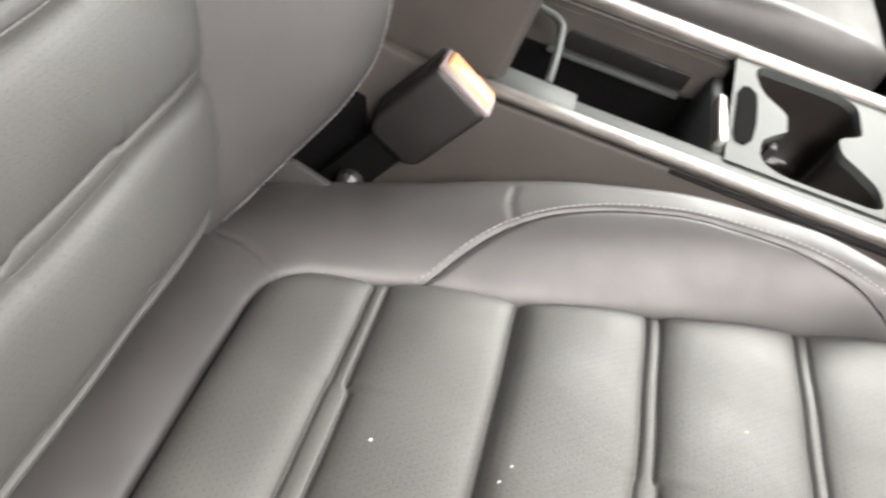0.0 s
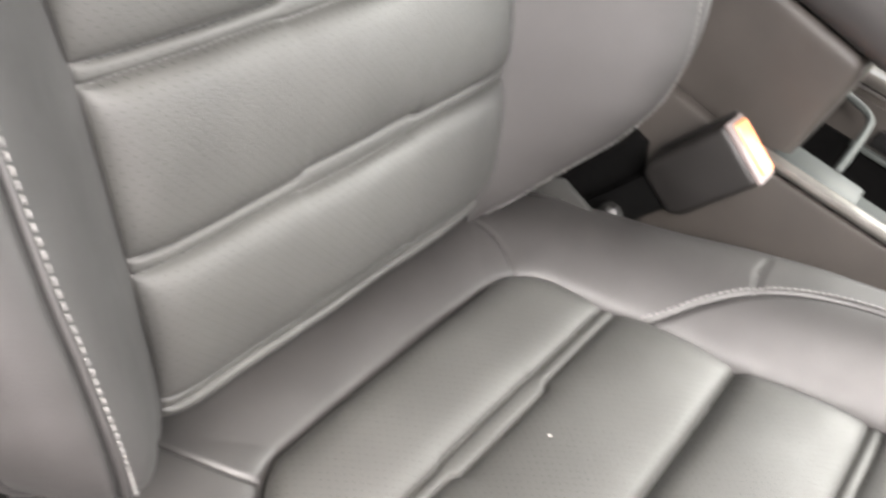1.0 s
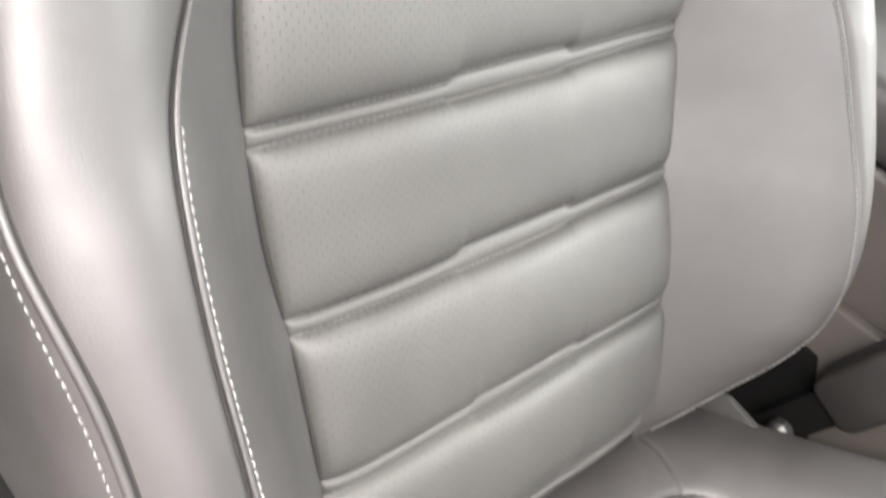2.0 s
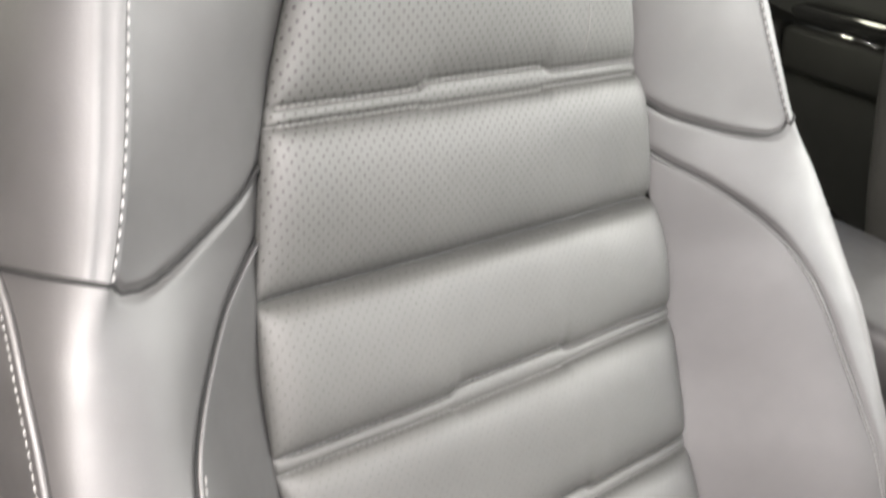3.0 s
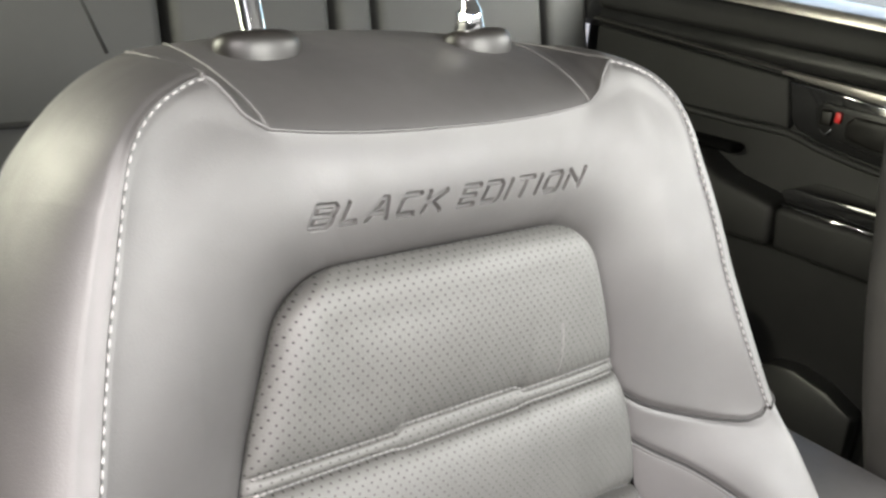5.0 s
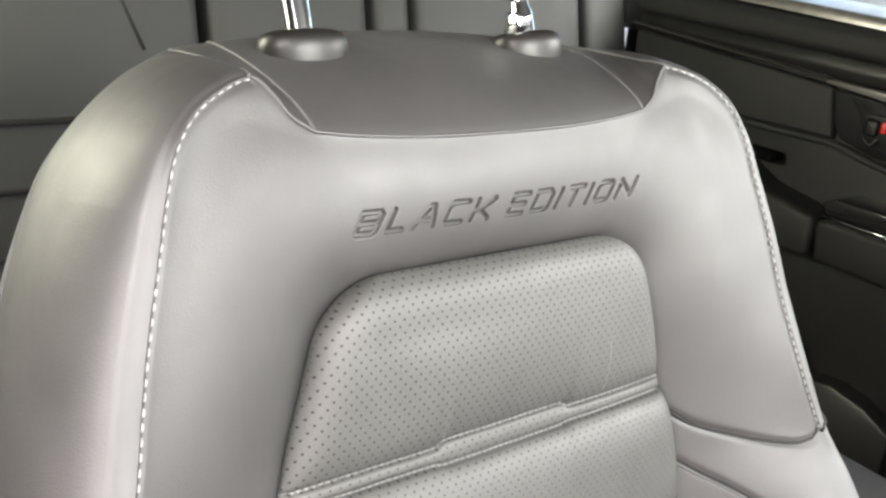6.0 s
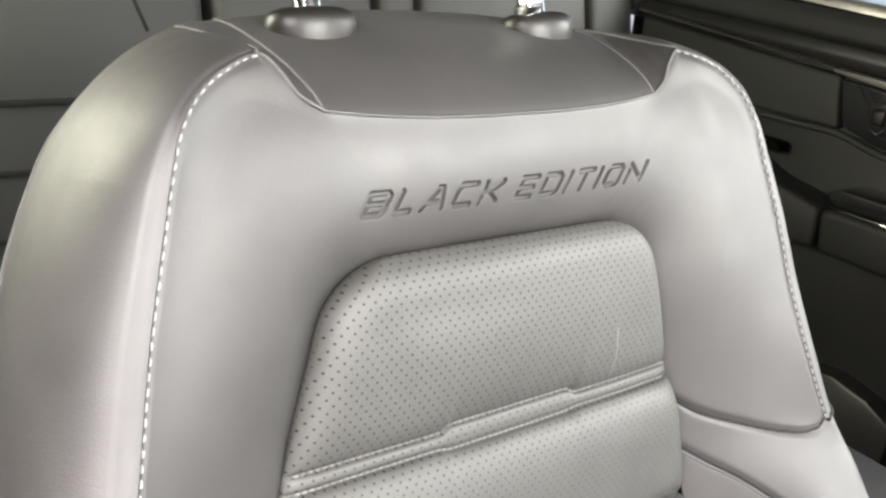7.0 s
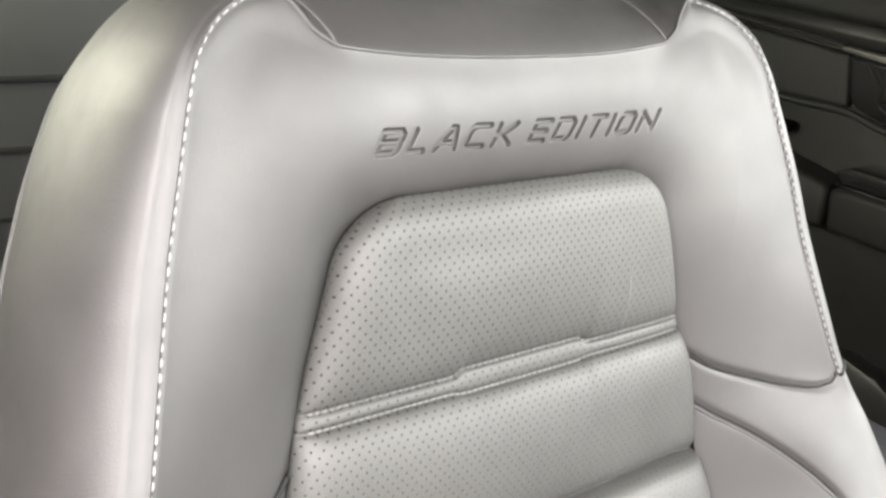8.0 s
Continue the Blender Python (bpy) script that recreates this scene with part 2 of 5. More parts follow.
def curve(xs, ys):
    """A smooth function through a few stations, with no overshoot."""
    xs, ys = np.asarray(xs, float), np.asarray(ys, float)
    h = np.diff(xs)
    d = np.diff(ys) / h
    m = np.zeros_like(ys)
    m[0], m[-1] = d[0], d[-1]
    for i in range(1, len(ys) - 1):
        if d[i - 1] * d[i] > 0:
            w1, w2 = 2 * h[i] + h[i - 1], h[i] + 2 * h[i - 1]
            m[i] = (w1 + w2) / (w1 / d[i - 1] + w2 / d[i])

    def at(x):
        x = np.clip(np.asarray(x, float), xs[0], xs[-1])
        i = np.clip(np.searchsorted(xs, x) - 1, 0, len(h) - 1)
        s = (x - xs[i]) / h[i]
        return (ys[i] * (1 + 2 * s) * (1 - s) ** 2 + m[i] * h[i] * s * (1 - s) ** 2
                + ys[i + 1] * s * s * (3 - 2 * s) + m[i + 1] * h[i] * s * s * (s - 1))
    return at


def resample(pts, n):
    """n points at even steps along a smooth line through a few given ones."""
    p = np.asarray(pts, float)
    s = np.concatenate([[0], np.cumsum(np.linalg.norm(np.diff(p, axis=0), axis=1))])
    q = np.linspace(0, s[-1], n)
    return np.stack([curve(s, p[:, k])(q) for k in range(p.shape[1])], 1)


def stitches(path, normal, pitch=0.0042, length=0.0030, r=0.0005, lift=0.0003):
    """Verts and faces of a row of short threads along a path that lies on a surface with the given normals."""
    p, nrm = np.asarray(path, float), np.asarray(normal, float)
    s = np.concatenate([[0], np.cumsum(np.linalg.norm(np.diff(p, axis=0), axis=1))])
    verts, faces = [], []
    for c in np.arange(pitch / 2, s[-1], pitch):
        ends = [np.array([np.interp(x, s, p[:, k]) for k in range(3)]) for x in (c - length / 2, c, c + length / 2)]
        nn = np.array([np.interp(c, s, nrm[:, k]) for k in range(3)])
        nn /= np.linalg.norm(nn)
        line = [ends[0] - nn * 0.0004, (ends[0] * 0.7 + ends[1] * 0.3) + nn * lift, ends[1] + nn * (lift + 0.0002), (ends[2] * 0.7 + ends[1] * 0.3) + nn * lift, ends[2] - nn * 0.0004]
        v, f = tube(line, [r * 0.5, r, r * 1.1, r, r * 0.5], 5)
        k = sum(len(x) for x in verts)
        verts.append(v)
        faces += [tuple(i + k for i in q) for q in f]
    return np.concatenate(verts), faces


# ---------------------------------------------------------------- the seats
# The backrest is drawn in its own axes: u across, v up along it, w out of it towards the driver.
LEAN = radians(23)
BACK_ORIGIN = np.array([0.0, 0.045, 0.107])
BACK_UP = np.array([0.0, math.sin(LEAN), math.cos(LEAN)])
BACK_OUT = np.array([0.0, -math.cos(LEAN), math.sin(LEAN)])


def back_xyz(u, v, w):
    u, v, w = np.broadcast_arrays(np.asarray(u, float), np.asarray(v, float), np.asarray(w, float))
    return BACK_ORIGIN + u[..., None] * np.array([1.0, 0, 0]) + v[..., None] * BACK_UP + w[..., None] * BACK_OUT


# half width and depth of the centre panel, outer crest of the bolsters, and outermost line of the backrest, all by height v
half_insert = curve([-0.14, 0.0, 0.07, 0.137, 0.172, 0.212, 0.25, 0.31, 0.35, 0.39, 0.43], [0.126, 0.137, 0.140, 0.1455, 0.1475, 0.1465, 0.142, 0.133, 0.1225, 0.110, 0.0965])
depth_insert = curve([-0.14, -0.06, 0.0, 0.07, 0.137, 0.2, 0.25, 0.31, 0.35, 0.39, 0.43], [-0.012, 0.003, 0.001, -0.007, -0.0155, -0.0155, -0.0135, -0.004, 0.003, 0.013, 0.021])
crest_u = curve([-0.14, -0.115, -0.09, -0.065, -0.03, 0.0, 0.04, 0.1, 0.15, 0.2, 0.25, 0.285, 0.32, 0.37, 0.413, 0.447], [0.134, 0.153, 0.179, 0.200, 0.222, 0.238, 0.252, 0.260, 0.2585, 0.252, 0.236, 0.2205, 0.2095, 0.198, 0.189, 0.180])
crest_w = curve([-0.14, -0.115, -0.09, -0.065, -0.03, 0.0, 0.04, 0.1, 0.15, 0.2, 0.25, 0.285, 0.32, 0.37, 0.413, 0.447], [-0.024, -0.014, 0.0, 0.018, 0.037, 0.048, 0.054, 0.055, 0.0545, 0.050, 0.0445, 0.0395, 0.0405, 0.041, 0.044, 0.046])
side_u = curve([-0.14, -0.09, -0.03, 0.04, 0.1, 0.15, 0.2, 0.25, 0.29, 0.33, 0.38, 0.42], [0.142, 0.185, 0.227, 0.256, 0.265, 0.268, 0.267, 0.262, 0.252, 0.244, 0.234, 0.2245])
swell = curve([-0.14, -0.114, -0.096, -0.07, -0.041, -0.012, 0.02, 0.05, 0.1, 0.15, 0.18, 0.206, 0.25, 0.29, 0.33, 0.45], [0.0, 0.008, 0.0175, 0.0285, 0.044, 0.053, 0.056, 0.055, 0.048, 0.037, 0.030, 0.022, 0.012, 0.0, -0.003, -0.002])
V_LOW, V_SIDE, V_TOP = -0.135, 0.395, 0.428

# seams on the right-hand half, in u and v
TIP_SEAM = [(0.134, 0.313), (0.148, 0.302), (0.171, 0.2905), (0.196, 0.2805), (0.209, 0.2775), (0.2165, 0.279), (0.2205, 0.284)]
BOLSTER_SEAM = [(0.139, 0.281), (0.151, 0.271), (0.168, 0.257), (0.185, 0.238), (0.196, 0.223), (0.205, 0.206), (0.2115, 0.181), (0.214, 0.15), (0.2145, 0.125), (0.2145, 0.081), (0.2125, 0.05), (0.2095, 0.019), (0.204, -0.012), (0.194, -0.041), (0.177, -0.070), (0.159, -0.096), (0.143, -0.114)]
QUILT = [(0.334, 2), (0.25, 1), (0.172, 2), (0.085, 2), (0.0, 2), (-0.087, 2)]
STEP_U = 0.0425


def quilted(across, along, lines, first, last, height):
    """Padding of a quilted panel: pillows between the lines, two stitched grooves with a step on the double lines, one fold on the single ones."""
    across, along = np.broadcast_arrays(np.asarray(across, float), np.asarray(along, float))
    mid = 1 / (1 + np.exp((np.abs(across) - STEP_U) / 0.0009))
    below, above = np.full(across.shape, first), np.full(across.shape, last)
    groove = np.zeros(across.shape)
    on_line = np.zeros(across.shape, bool)
    for at, kind in lines:
        if kind == 2:
            hi, lo = at + 0.0042 + 0.0030 * mid, at - 0.0042 - 0.0012 * mid
            inside = (along < hi) & (along > lo)
            on_line |= inside
            x = np.where(inside, (along - lo) / (hi - lo), 0)
            groove += np.where(inside, 0.0017 * np.sin(np.pi * x) ** 0.7, 0)
            for line in (hi, lo):
                groove -= 0.0021 * np.exp(-((along - line) / 0.0012) ** 2)
        else:
            hi = lo = np.full(across.shape, at)
            groove -= 0.0075 * np.exp(-np.abs(along - at) / 0.0030)
        below = np.where(along >= hi, np.maximum(below, hi), below)
        above = np.where(along <= lo, np.minimum(above, lo), above)
    t = np.clip((along - below) / np.maximum(above - below, 1e-4), 0, 1)
    pillow = height * (0.48 * (1 - np.abs(2 * t - 1) ** 2.2) + 0.52 * (1 - np.abs(2 * t - 1) ** 9))
    return np.where(on_line, 0, pillow) + groove


def insert_relief(u, v):
    # the second cushion from the top leans in towards the single fold
    lean = np.where((v > 0.25) & (v < 0.334), ((0.334 - v) / 0.084) ** 1.5, 0)
    return quilted(u, v, QUILT, V_LOW - 0.03, V_TOP + 0.03, 0.0112) - 0.0050 * lean


def insert_half(v):
    """Half width of the centre panel with its rounded upper corners."""
    r = 0.026
    k = np.clip((v - (V_TOP - r)) / r, 0, 1)
    return half_insert(v) - r * (1 - np.sqrt(np.maximum(1 - k * k, 0))) * 1.15


def seat_insert(seat):
    vs = [np.arange(V_LOW, V_TOP - 0.002, 0.0022), V_TOP - 0.004 * np.linspace(1, 0, 14) ** 1.6]
    vs += [np.arange(at - 0.012, at + 0.0125, 0.0006) for at, kind in QUILT]
    v = np.unique(np.round(np.concatenate(vs), 5))
    v = v[(v >= V_LOW) & (v <= V_TOP)]
    s = np.linspace(-1, 1, 171)
    s = np.unique(np.concatenate([s, 1 - np.geomspace(0.002, 0.05, 9), np.geomspace(0.002, 0.05, 9) - 1]))
    a = insert_half(v)
    u = s[None, :] * a[:, None]
    vv = np.repeat(v[:, None], len(s), 1)
    edge = np.minimum((1 - np.abs(s))[None, :] * a[:, None], V_TOP - vv + 0.0004)
    w = depth_insert(vv) + 0.003 * (1 - s[None, :] ** 2) + insert_relief(u, vv) * (1 - 0.62 * (1 - np.clip(edge / 0.022, 0, 1)) ** 2.4)
    w -= 0.0026 * np.exp(-edge / 0.0022) + 0.022 * np.clip((-0.0925 - vv) / 0.022, 0, 1) ** 1.2 + 0.0035 * np.clip((vv - 0.27) / 0.06, 0, 1) * np.exp(-edge / 0.006)
    # soft unevenness of the padding, and a few dents where it has been leaned on
    w -= 0.0016 * np.exp(-(((u + 0.078 + 0.25 * (vv - 0.385)) / 0.011) ** 2 + ((vv - 0.385) / 0.022) ** 2)) + 0.0012 * np.exp(-(((u + 0.045) / 0.03) ** 2 + ((vv - 0.398) / 0.010) ** 2))
    w += 0.0010 * np.sin(u * 41 + vv * 23) * np.sin(vv * 37 - u * 19)
    # a skirt round the edge goes down into the seam
    u, vv, w = (np.pad(x, ((0, 1), (1, 1)), "edge") for x in (u, vv, w))
    w[-1], w[:, 0], w[:, -1] = w[-1] - 0.014, w[:, 0] - 0.014, w[:, -1] - 0.014
    nr, nc = vv.shape
    flat = np.stack([u, vv], -1)
    flat[-1, :, 1] += 0.014
    flat[:, 0, 0] -= 0.014
    flat[:, -1, 0] += 0.014
    panel = part("backrest_panel", back_xyz(u, vv, w).reshape(-1, 3), grid_faces(nr, nc), LEATHER_PERF, seat, "quilted perforated grey leather", uv=flat.reshape(-1, 2))
    # threads on the double lines
    for at, kind in QUILT:
        if kind != 2:
            continue
        for sign, ofs, jog in ((1, 0.0042, 0.0030), (-1, 0.0042, 0.0012)):
            half = float(insert_half(np.array(at))) - 0.004
            uu = np.arange(-half, half, 0.001)
            mid = 1 / (1 + np.exp((np.abs(uu) - STEP_U) / 0.0009))
            lv = at + sign * (ofs + jog * mid)
            lw = depth_insert(lv) + 0.003 * (1 - (uu / half) ** 2) + insert_relief(uu, lv) + 0.001 * np.sin(uu * 41 + lv * 23) * np.sin(lv * 37 - uu * 19)
            p, f = stitches(back_xyz(uu, lv, lw), np.repeat(BACK_OUT[None], len(uu), 0), 0.0036, 0.0026, 0.00055, 0.0004)
            part("stitching", p, f, THREAD_PALE, panel, "pale grey thread")
    return panel


def wing_side(q, v):
    """Height of the padded frame between the centre panel (q = 0) and the crest (q = 1) at height v, without seams."""
    c, d = depth_insert(v), crest_w(v)
    return c + (d - c) * q + swell(v) * np.sin(np.pi * np.clip(q, 0, 1) ** 1.4)


def wing_point(u, v):
    u, v = np.asarray(u, float), np.asarray(v, float)
    a, b = half_insert(v), crest_u(v)
    q = (np.abs(u) - a) / (b - a)
    return wing_side(q, v)


# strokes of the embossed capitals, each in a box one unit high: width, then its lines
GLYPHS = {
    "B": (0.92, [[(0.88, 0.5), (1, 0.62), (1, 0.86), (0.86, 1), (0, 1), (0, 0), (0.86, 0), (1, 0.14), (1, 0.38), (0.88, 0.5), (0, 0.5)]]),
    "L": (0.72, [[(0, 1), (0, 0), (1, 0)]]),
    "A": (1.0, [[(0, 0), (0.5, 1), (0.68, 1), (1, 0)], [(0.2, 0.3), (0.9, 0.3)]]),
    "C": (0.9, [[(1, 1), (0.16, 1), (0, 0.84), (0, 0.16), (0.16, 0), (1, 0)]]),
    "K": (0.9, [[(0, 0), (0, 1)], [(1, 1), (0.3, 0.5), (1, 0)], [(0.3, 0.5), (0, 0.5)]]),
    "E": (0.86, [[(1, 1), (0, 1), (0, 0), (1, 0)], [(0, 0.5), (0.92, 0.5)]]),
    "D": (0.95, [[(0, 0), (0, 1), (0.82, 1), (1, 0.82), (1, 0.18), (0.82, 0), (0, 0)]]),
    "I": (0.0, [[(0, 0), (0, 1)]]),
    "T": (0.9, [[(0, 1), (1, 1)], [(0.5, 1), (0.5, 0)]]),
    "O": (0.95, [[(0.16, 0), (0, 0.16), (0, 0.84), (0.16, 1), (0.84, 1), (1, 0.84), (1, 0.16), (0.84, 0), (0.16, 0)]]),
    "N": (0.95, [[(0, 0), (0, 1), (1, 0), (1, 1)]]),
}


def lettering_mask(points):
    """1 where a point (u, v) lies in the embossed words, 0 elsewhere, soft at the edges."""
    slant, gap, space = 0.40, 0.50, 1.05
    lines, x = [], 0.0
    for letter in "BLACK EDITION":
        if letter == " ":
            x += space - gap
            continue
        wide, strokes = GLYPHS[letter]
        for stroke in strokes:
            lines.append(np.array([(x + wide * p + slant * h, h) for p, h in stroke]))
        x += wide + gap
    end = x - gap + slant
    best = np.full(len(points), 1.0)
    for line in lines:
        u = -0.0868 + 0.1800 * line[:, 0] / end
        v = 0.4472 + 0.0090 * line[:, 1] - 0.0009 * (1 - (u / 0.09) ** 2)
        best = np.minimum(best, line_distance(points, np.stack([u, v], 1)))
    return np.clip((0.00135 - best) / 0.0006, 0, 1)


def line_distance(points, line):
    """Distance of points to a polyline, in the same flat axes."""
    best = np.full(len(points), 1e9)
    for a, b in zip(line[:-1], line[1:]):
        ab = b - a
        k = np.clip(((points - a) @ ab) / (ab @ ab), 0, 1)
        best = np.minimum(best, np.linalg.norm(points - a - k[:, None] * ab, axis=1))
    return best


def seat_frame_lines():
    """Stations round the right half of the backrest: centre panel's edge, crest and outermost line, from the foot to the middle of the top."""
    v = np.arange(V_LOW, V_SIDE, 0.0022)
    c1 = np.stack([half_insert(v), v, depth_insert(v)], 1)
    d1 = np.stack([crest_u(v), v, crest_w(v)], 1)
    e1 = np.stack([side_u(v), v + 0.012 * np.clip((v - 0.2) / 0.2, 0, 1), np.full_like(v, -0.042)], 1)
    # round the upper corner, then along the top
    n1, n2 = 190, 330
    cv = V_TOP - 0.0005 - (V_TOP - V_SIDE) * np.linspace(1, 0, 60) ** 2.2
    cu = insert_half(cv)
    corner = np.stack([cu, cv], 1)
    u_end = cu[-1]
    corner = resample(np.concatenate([corner, [[u_end - 0.012, V_TOP]]]), n1)
    c2 = np.column_stack([corner, depth_insert(corner[:, 1])])
    c3u = np.linspace(u_end - 0.012, 0, n2)[1:]
    c3 = np.stack([c3u, np.full_like(c3u, V_TOP), np.full_like(c3u, float(depth_insert(V_TOP)))], 1)
    top = [(float(crest_u(V_SIDE)), V_SIDE, float(crest_w(V_SIDE))), (0.189, 0.413, 0.044), (0.180, 0.447, 0.046), (0.1735, 0.471, 0.0475), (0.168, 0.486, 0.047), (0.158, 0.500, 0.044), (0.144, 0.510, 0.0400), (0.127, 0.5165, 0.0345), (0.1185, 0.509, 0.0345), (0.112, 0.4995, 0.0350), (0.102, 0.4925, 0.0355)]
    d2 = resample(top, n1)
    t = np.linspace(0, 1, n2)[1:]
    d3 = np.stack([0.102 * (1 - t), 0.4862 + 0.0063 * np.abs(1 - t) ** 2.6, 0.0355 + 0.0015 * np.sin(np.pi * t / 2)], 1)
    out = [(float(side_u(V_SIDE)), V_SIDE + 0.012, -0.042), (0.2225, 0.424, -0.042), (0.213, 0.450, -0.042), (0.2, 0.479, -0.042), (0.188, 0.501, -0.043), (0.171, 0.521, -0.045), (0.151, 0.5365, -0.047), (0.126, 0.548, -0.05), (0.104, 0.5545, -0.05)]
    turn = int(np.argmax(d2[:, 1]))
    e2 = np.concatenate([resample(out[:-2] + [(0.138, 0.5435, -0.048)], turn + 1), resample([(0.138, 0.5435, -0.048), (0.130, 0.5468, -0.049), (0.122, 0.5495, -0.05)], n1 - turn)[1:]])
    e3 = np.stack([0.122 * (1 - t), 0.5495 + 0.0085 * (1 - (1 - t) ** 2), np.full_like(t, -0.05)], 1)
    c, d, e = np.concatenate([c1, c2, c3]), np.concatenate([d1, d2, d3]), np.concatenate([e1, e2, e3])
    # ease the outermost line from the side into the corner
    win = np.exp(-(np.arange(-60, 61) / 26.0) ** 2)
    pad = np.concatenate([2 * e[:1] - e[60:0:-1], e, e[-1:].repeat(60, 0)])
    soft = np.stack([np.convolve(pad[:, k], win / win.sum(), "valid") for k in range(3)], 1)
    e = e + (soft - e) * np.exp(-((np.arange(len(e)) - len(v)) / 42.0) ** 2)[:, None]
    return c, d, e, len(v), len(v) + n1, len(v) + turn


def seat_frame(seat):
    c, d, e, side_n, corner_n, turn_n = seat_frame_lines()
    b = np.zeros(len(c))
    b[:side_n] = swell(c[:side_n, 1])
    b[side_n:] = np.interp(np.arange(len(c) - side_n), [0, 60], [float(swell(V_SIDE)), 0.002])
    q = np.unique(np.concatenate([np.linspace(0, 1, 104), np.linspace(0.25, 0.62, 90), np.geomspace(0.003, 0.06, 8)]))
    tip, bol = resample(TIP_SEAM, 60), resample(BOLSTER_SEAM, 140)
    uv = c[:, None, :2] + (d - c)[:, None, :2] * q[None, :, None]
    w = c[:, None, 2] + (d - c)[:, None, 2] * q[None, :] + b[:, None] * np.sin(np.pi * q[None, :] ** 1.4)
    # the shoulders and the field above the panel follow one smooth surface that meets the panel's edge and the crest
    low = int(np.searchsorted(c[:side_n, 1], 0.30))

    def terms(p):
        x, y = (p[..., 0] / 0.2) ** 2, (p[..., 1] - 0.42) / 0.1
        return np.stack([x ** i * y ** k for i in range(4) for k in range(4 - i)], -1)
    known = np.concatenate([c[low:], d[low:]])
    inner = np.stack([uv[low:side_n, 20::12, 0], uv[low:side_n, 20::12, 1], w[low:side_n, 20::12]], -1).reshape(-1, 3)
    known = np.concatenate([known, inner])
    coef = np.linalg.lstsq(terms(known), known[:, 2], rcond=None)[0]
    smooth_w = terms(uv) @ coef
    res_c, res_d = c[:, 2] - smooth_w[:, 0], d[:, 2] - smooth_w[:, -1]
    win = np.exp(-(np.arange(-90, 91) / 35.0) ** 2)
    soft_d = np.convolve(np.concatenate([res_d[:1].repeat(90), res_d, res_d[::-1][:90]]), win / win.sum(), "valid")
    smooth_w = smooth_w + res_c[:, None] * (1 - q[None, :]) ** 2 + soft_d[:, None] * q[None, :] ** 2 + (res_d - soft_d)[:, None] * q[None, :] ** 14
    mix = np.clip((c[:, 1] - 0.335) / 0.05, 0, 1)[:, None]
    w = w + (smooth_w - w) * mix * mix * (3 - 2 * mix)
    # the shoulders and the field above the panel are padded
    rise = np.clip((uv[..., 1] - 0.28) / 0.13, 0, 1)
    win = np.exp(-(np.arange(-120, 121) / 50.0) ** 2)
    rim = np.concatenate([2 * d[:1] - d[120:0:-1], d, d[::-1][1:121] * np.array([-1, 1, 1])])
    rim = np.stack([np.convolve(rim[:, k], win / win.sum(), "valid") for k in range(2)], 1)
    core = np.concatenate([c[low:, :2], [[-0.1, V_TOP]]])
    to_core, to_rim = (line_distance(uv.reshape(-1, 2), x[::8]).reshape(uv.shape[:2]) for x in (core, rim[low:]))
    share = to_core / (to_core + to_rim + 1e-6)
    w += (0.0036 + 0.0039 * np.clip((uv[..., 0] - 0.09) / 0.06, 0, 1)) * rise * rise * (3 - 2 * rise) * 4 * share * (1 - share) * (1 - q[None, :] ** 8)
    # no ridge runs inwards from the corner of the top cover
    skin = np.concatenate([uv, w[..., None]], -1)
    win = np.exp(-(np.arange(-70, 71) / 34.0) ** 2)
    ends = np.concatenate([skin[:1].repeat(70, 0), skin, skin[-1:].repeat(70, 0)]).reshape(len(c) + 140, -1)
    soft = np.stack([np.convolve(ends[:, k], win / win.sum(), "valid") for k in range(ends.shape[1])], 1).reshape(skin.shape)
    along = np.arange(len(c))
    here = np.clip((along - corner_n + 190) / 100, 0, 1) * np.clip((corner_n + 190 - along) / 100, 0, 1)
    skin += (soft - skin) * (here[:, None] * np.clip((1 - q) / 0.16, 0, 1)[None, :] * np.clip(q / 0.3, 0, 1)[None, :])[..., None]
    uv, w = skin[..., :2], skin[..., 2].copy()
    gap = q[None, :] * np.linalg.norm((d - c)[:, :2], axis=1)[:, None]
    w -= 0.0024 * np.exp(-gap / 0.0030)
    # the leather falls away towards the panel
    w -= 0.0055 * np.clip((c[:, 1] - 0.26) / 0.10, 0, 1)[:, None] * np.exp(-gap / 0.015)
    flat = uv.reshape(-1, 2)
    w = w.reshape(-1)
    for line, deep in ((tip, 0.0030), (bol, 0.0028)):
        near = line_distance(flat, line)
        w += -deep * np.exp(-(near / 0.0017) ** 2)
    # hem beside the outer crest of the shoulder
    nr, nc = len(c), len(q)
    crest = gap.max(axis=1)[:, None] - gap
    hem = np.zeros((nr, nc))
    lo = int(np.searchsorted(c[:side_n, 1], 0.283))
    hem[lo:turn_n] = (-0.0009 * np.exp(-((crest - 0.0012) / 0.0011) ** 2))[lo:turn_n]
    w += hem.reshape(-1)
    # a few soft pull creases at the shoulder
    w += 0.0003 * np.sin(flat[:, 0] * 300 + flat[:, 1] * 90) * np.exp(-(((flat[:, 0] - 0.15) / 0.02) ** 2 + ((flat[:, 1] - 0.485) / 0.02) ** 2))
    wrap_n = 34
    phi = np.linspace(0, np.pi / 2, wrap_n)
    # the side, from the crest round to the back
    wrap = np.empty((nr, wrap_n + 6, 3))
    bend = np.interp(np.arange(nr), [corner_n - 120, corner_n - 30], [1.0, 1.5])[:, None]
    fall = (np.pi * 1.4 * b - (d - c)[:, 2]) / np.maximum(d - c, 0.004)[:, 0]
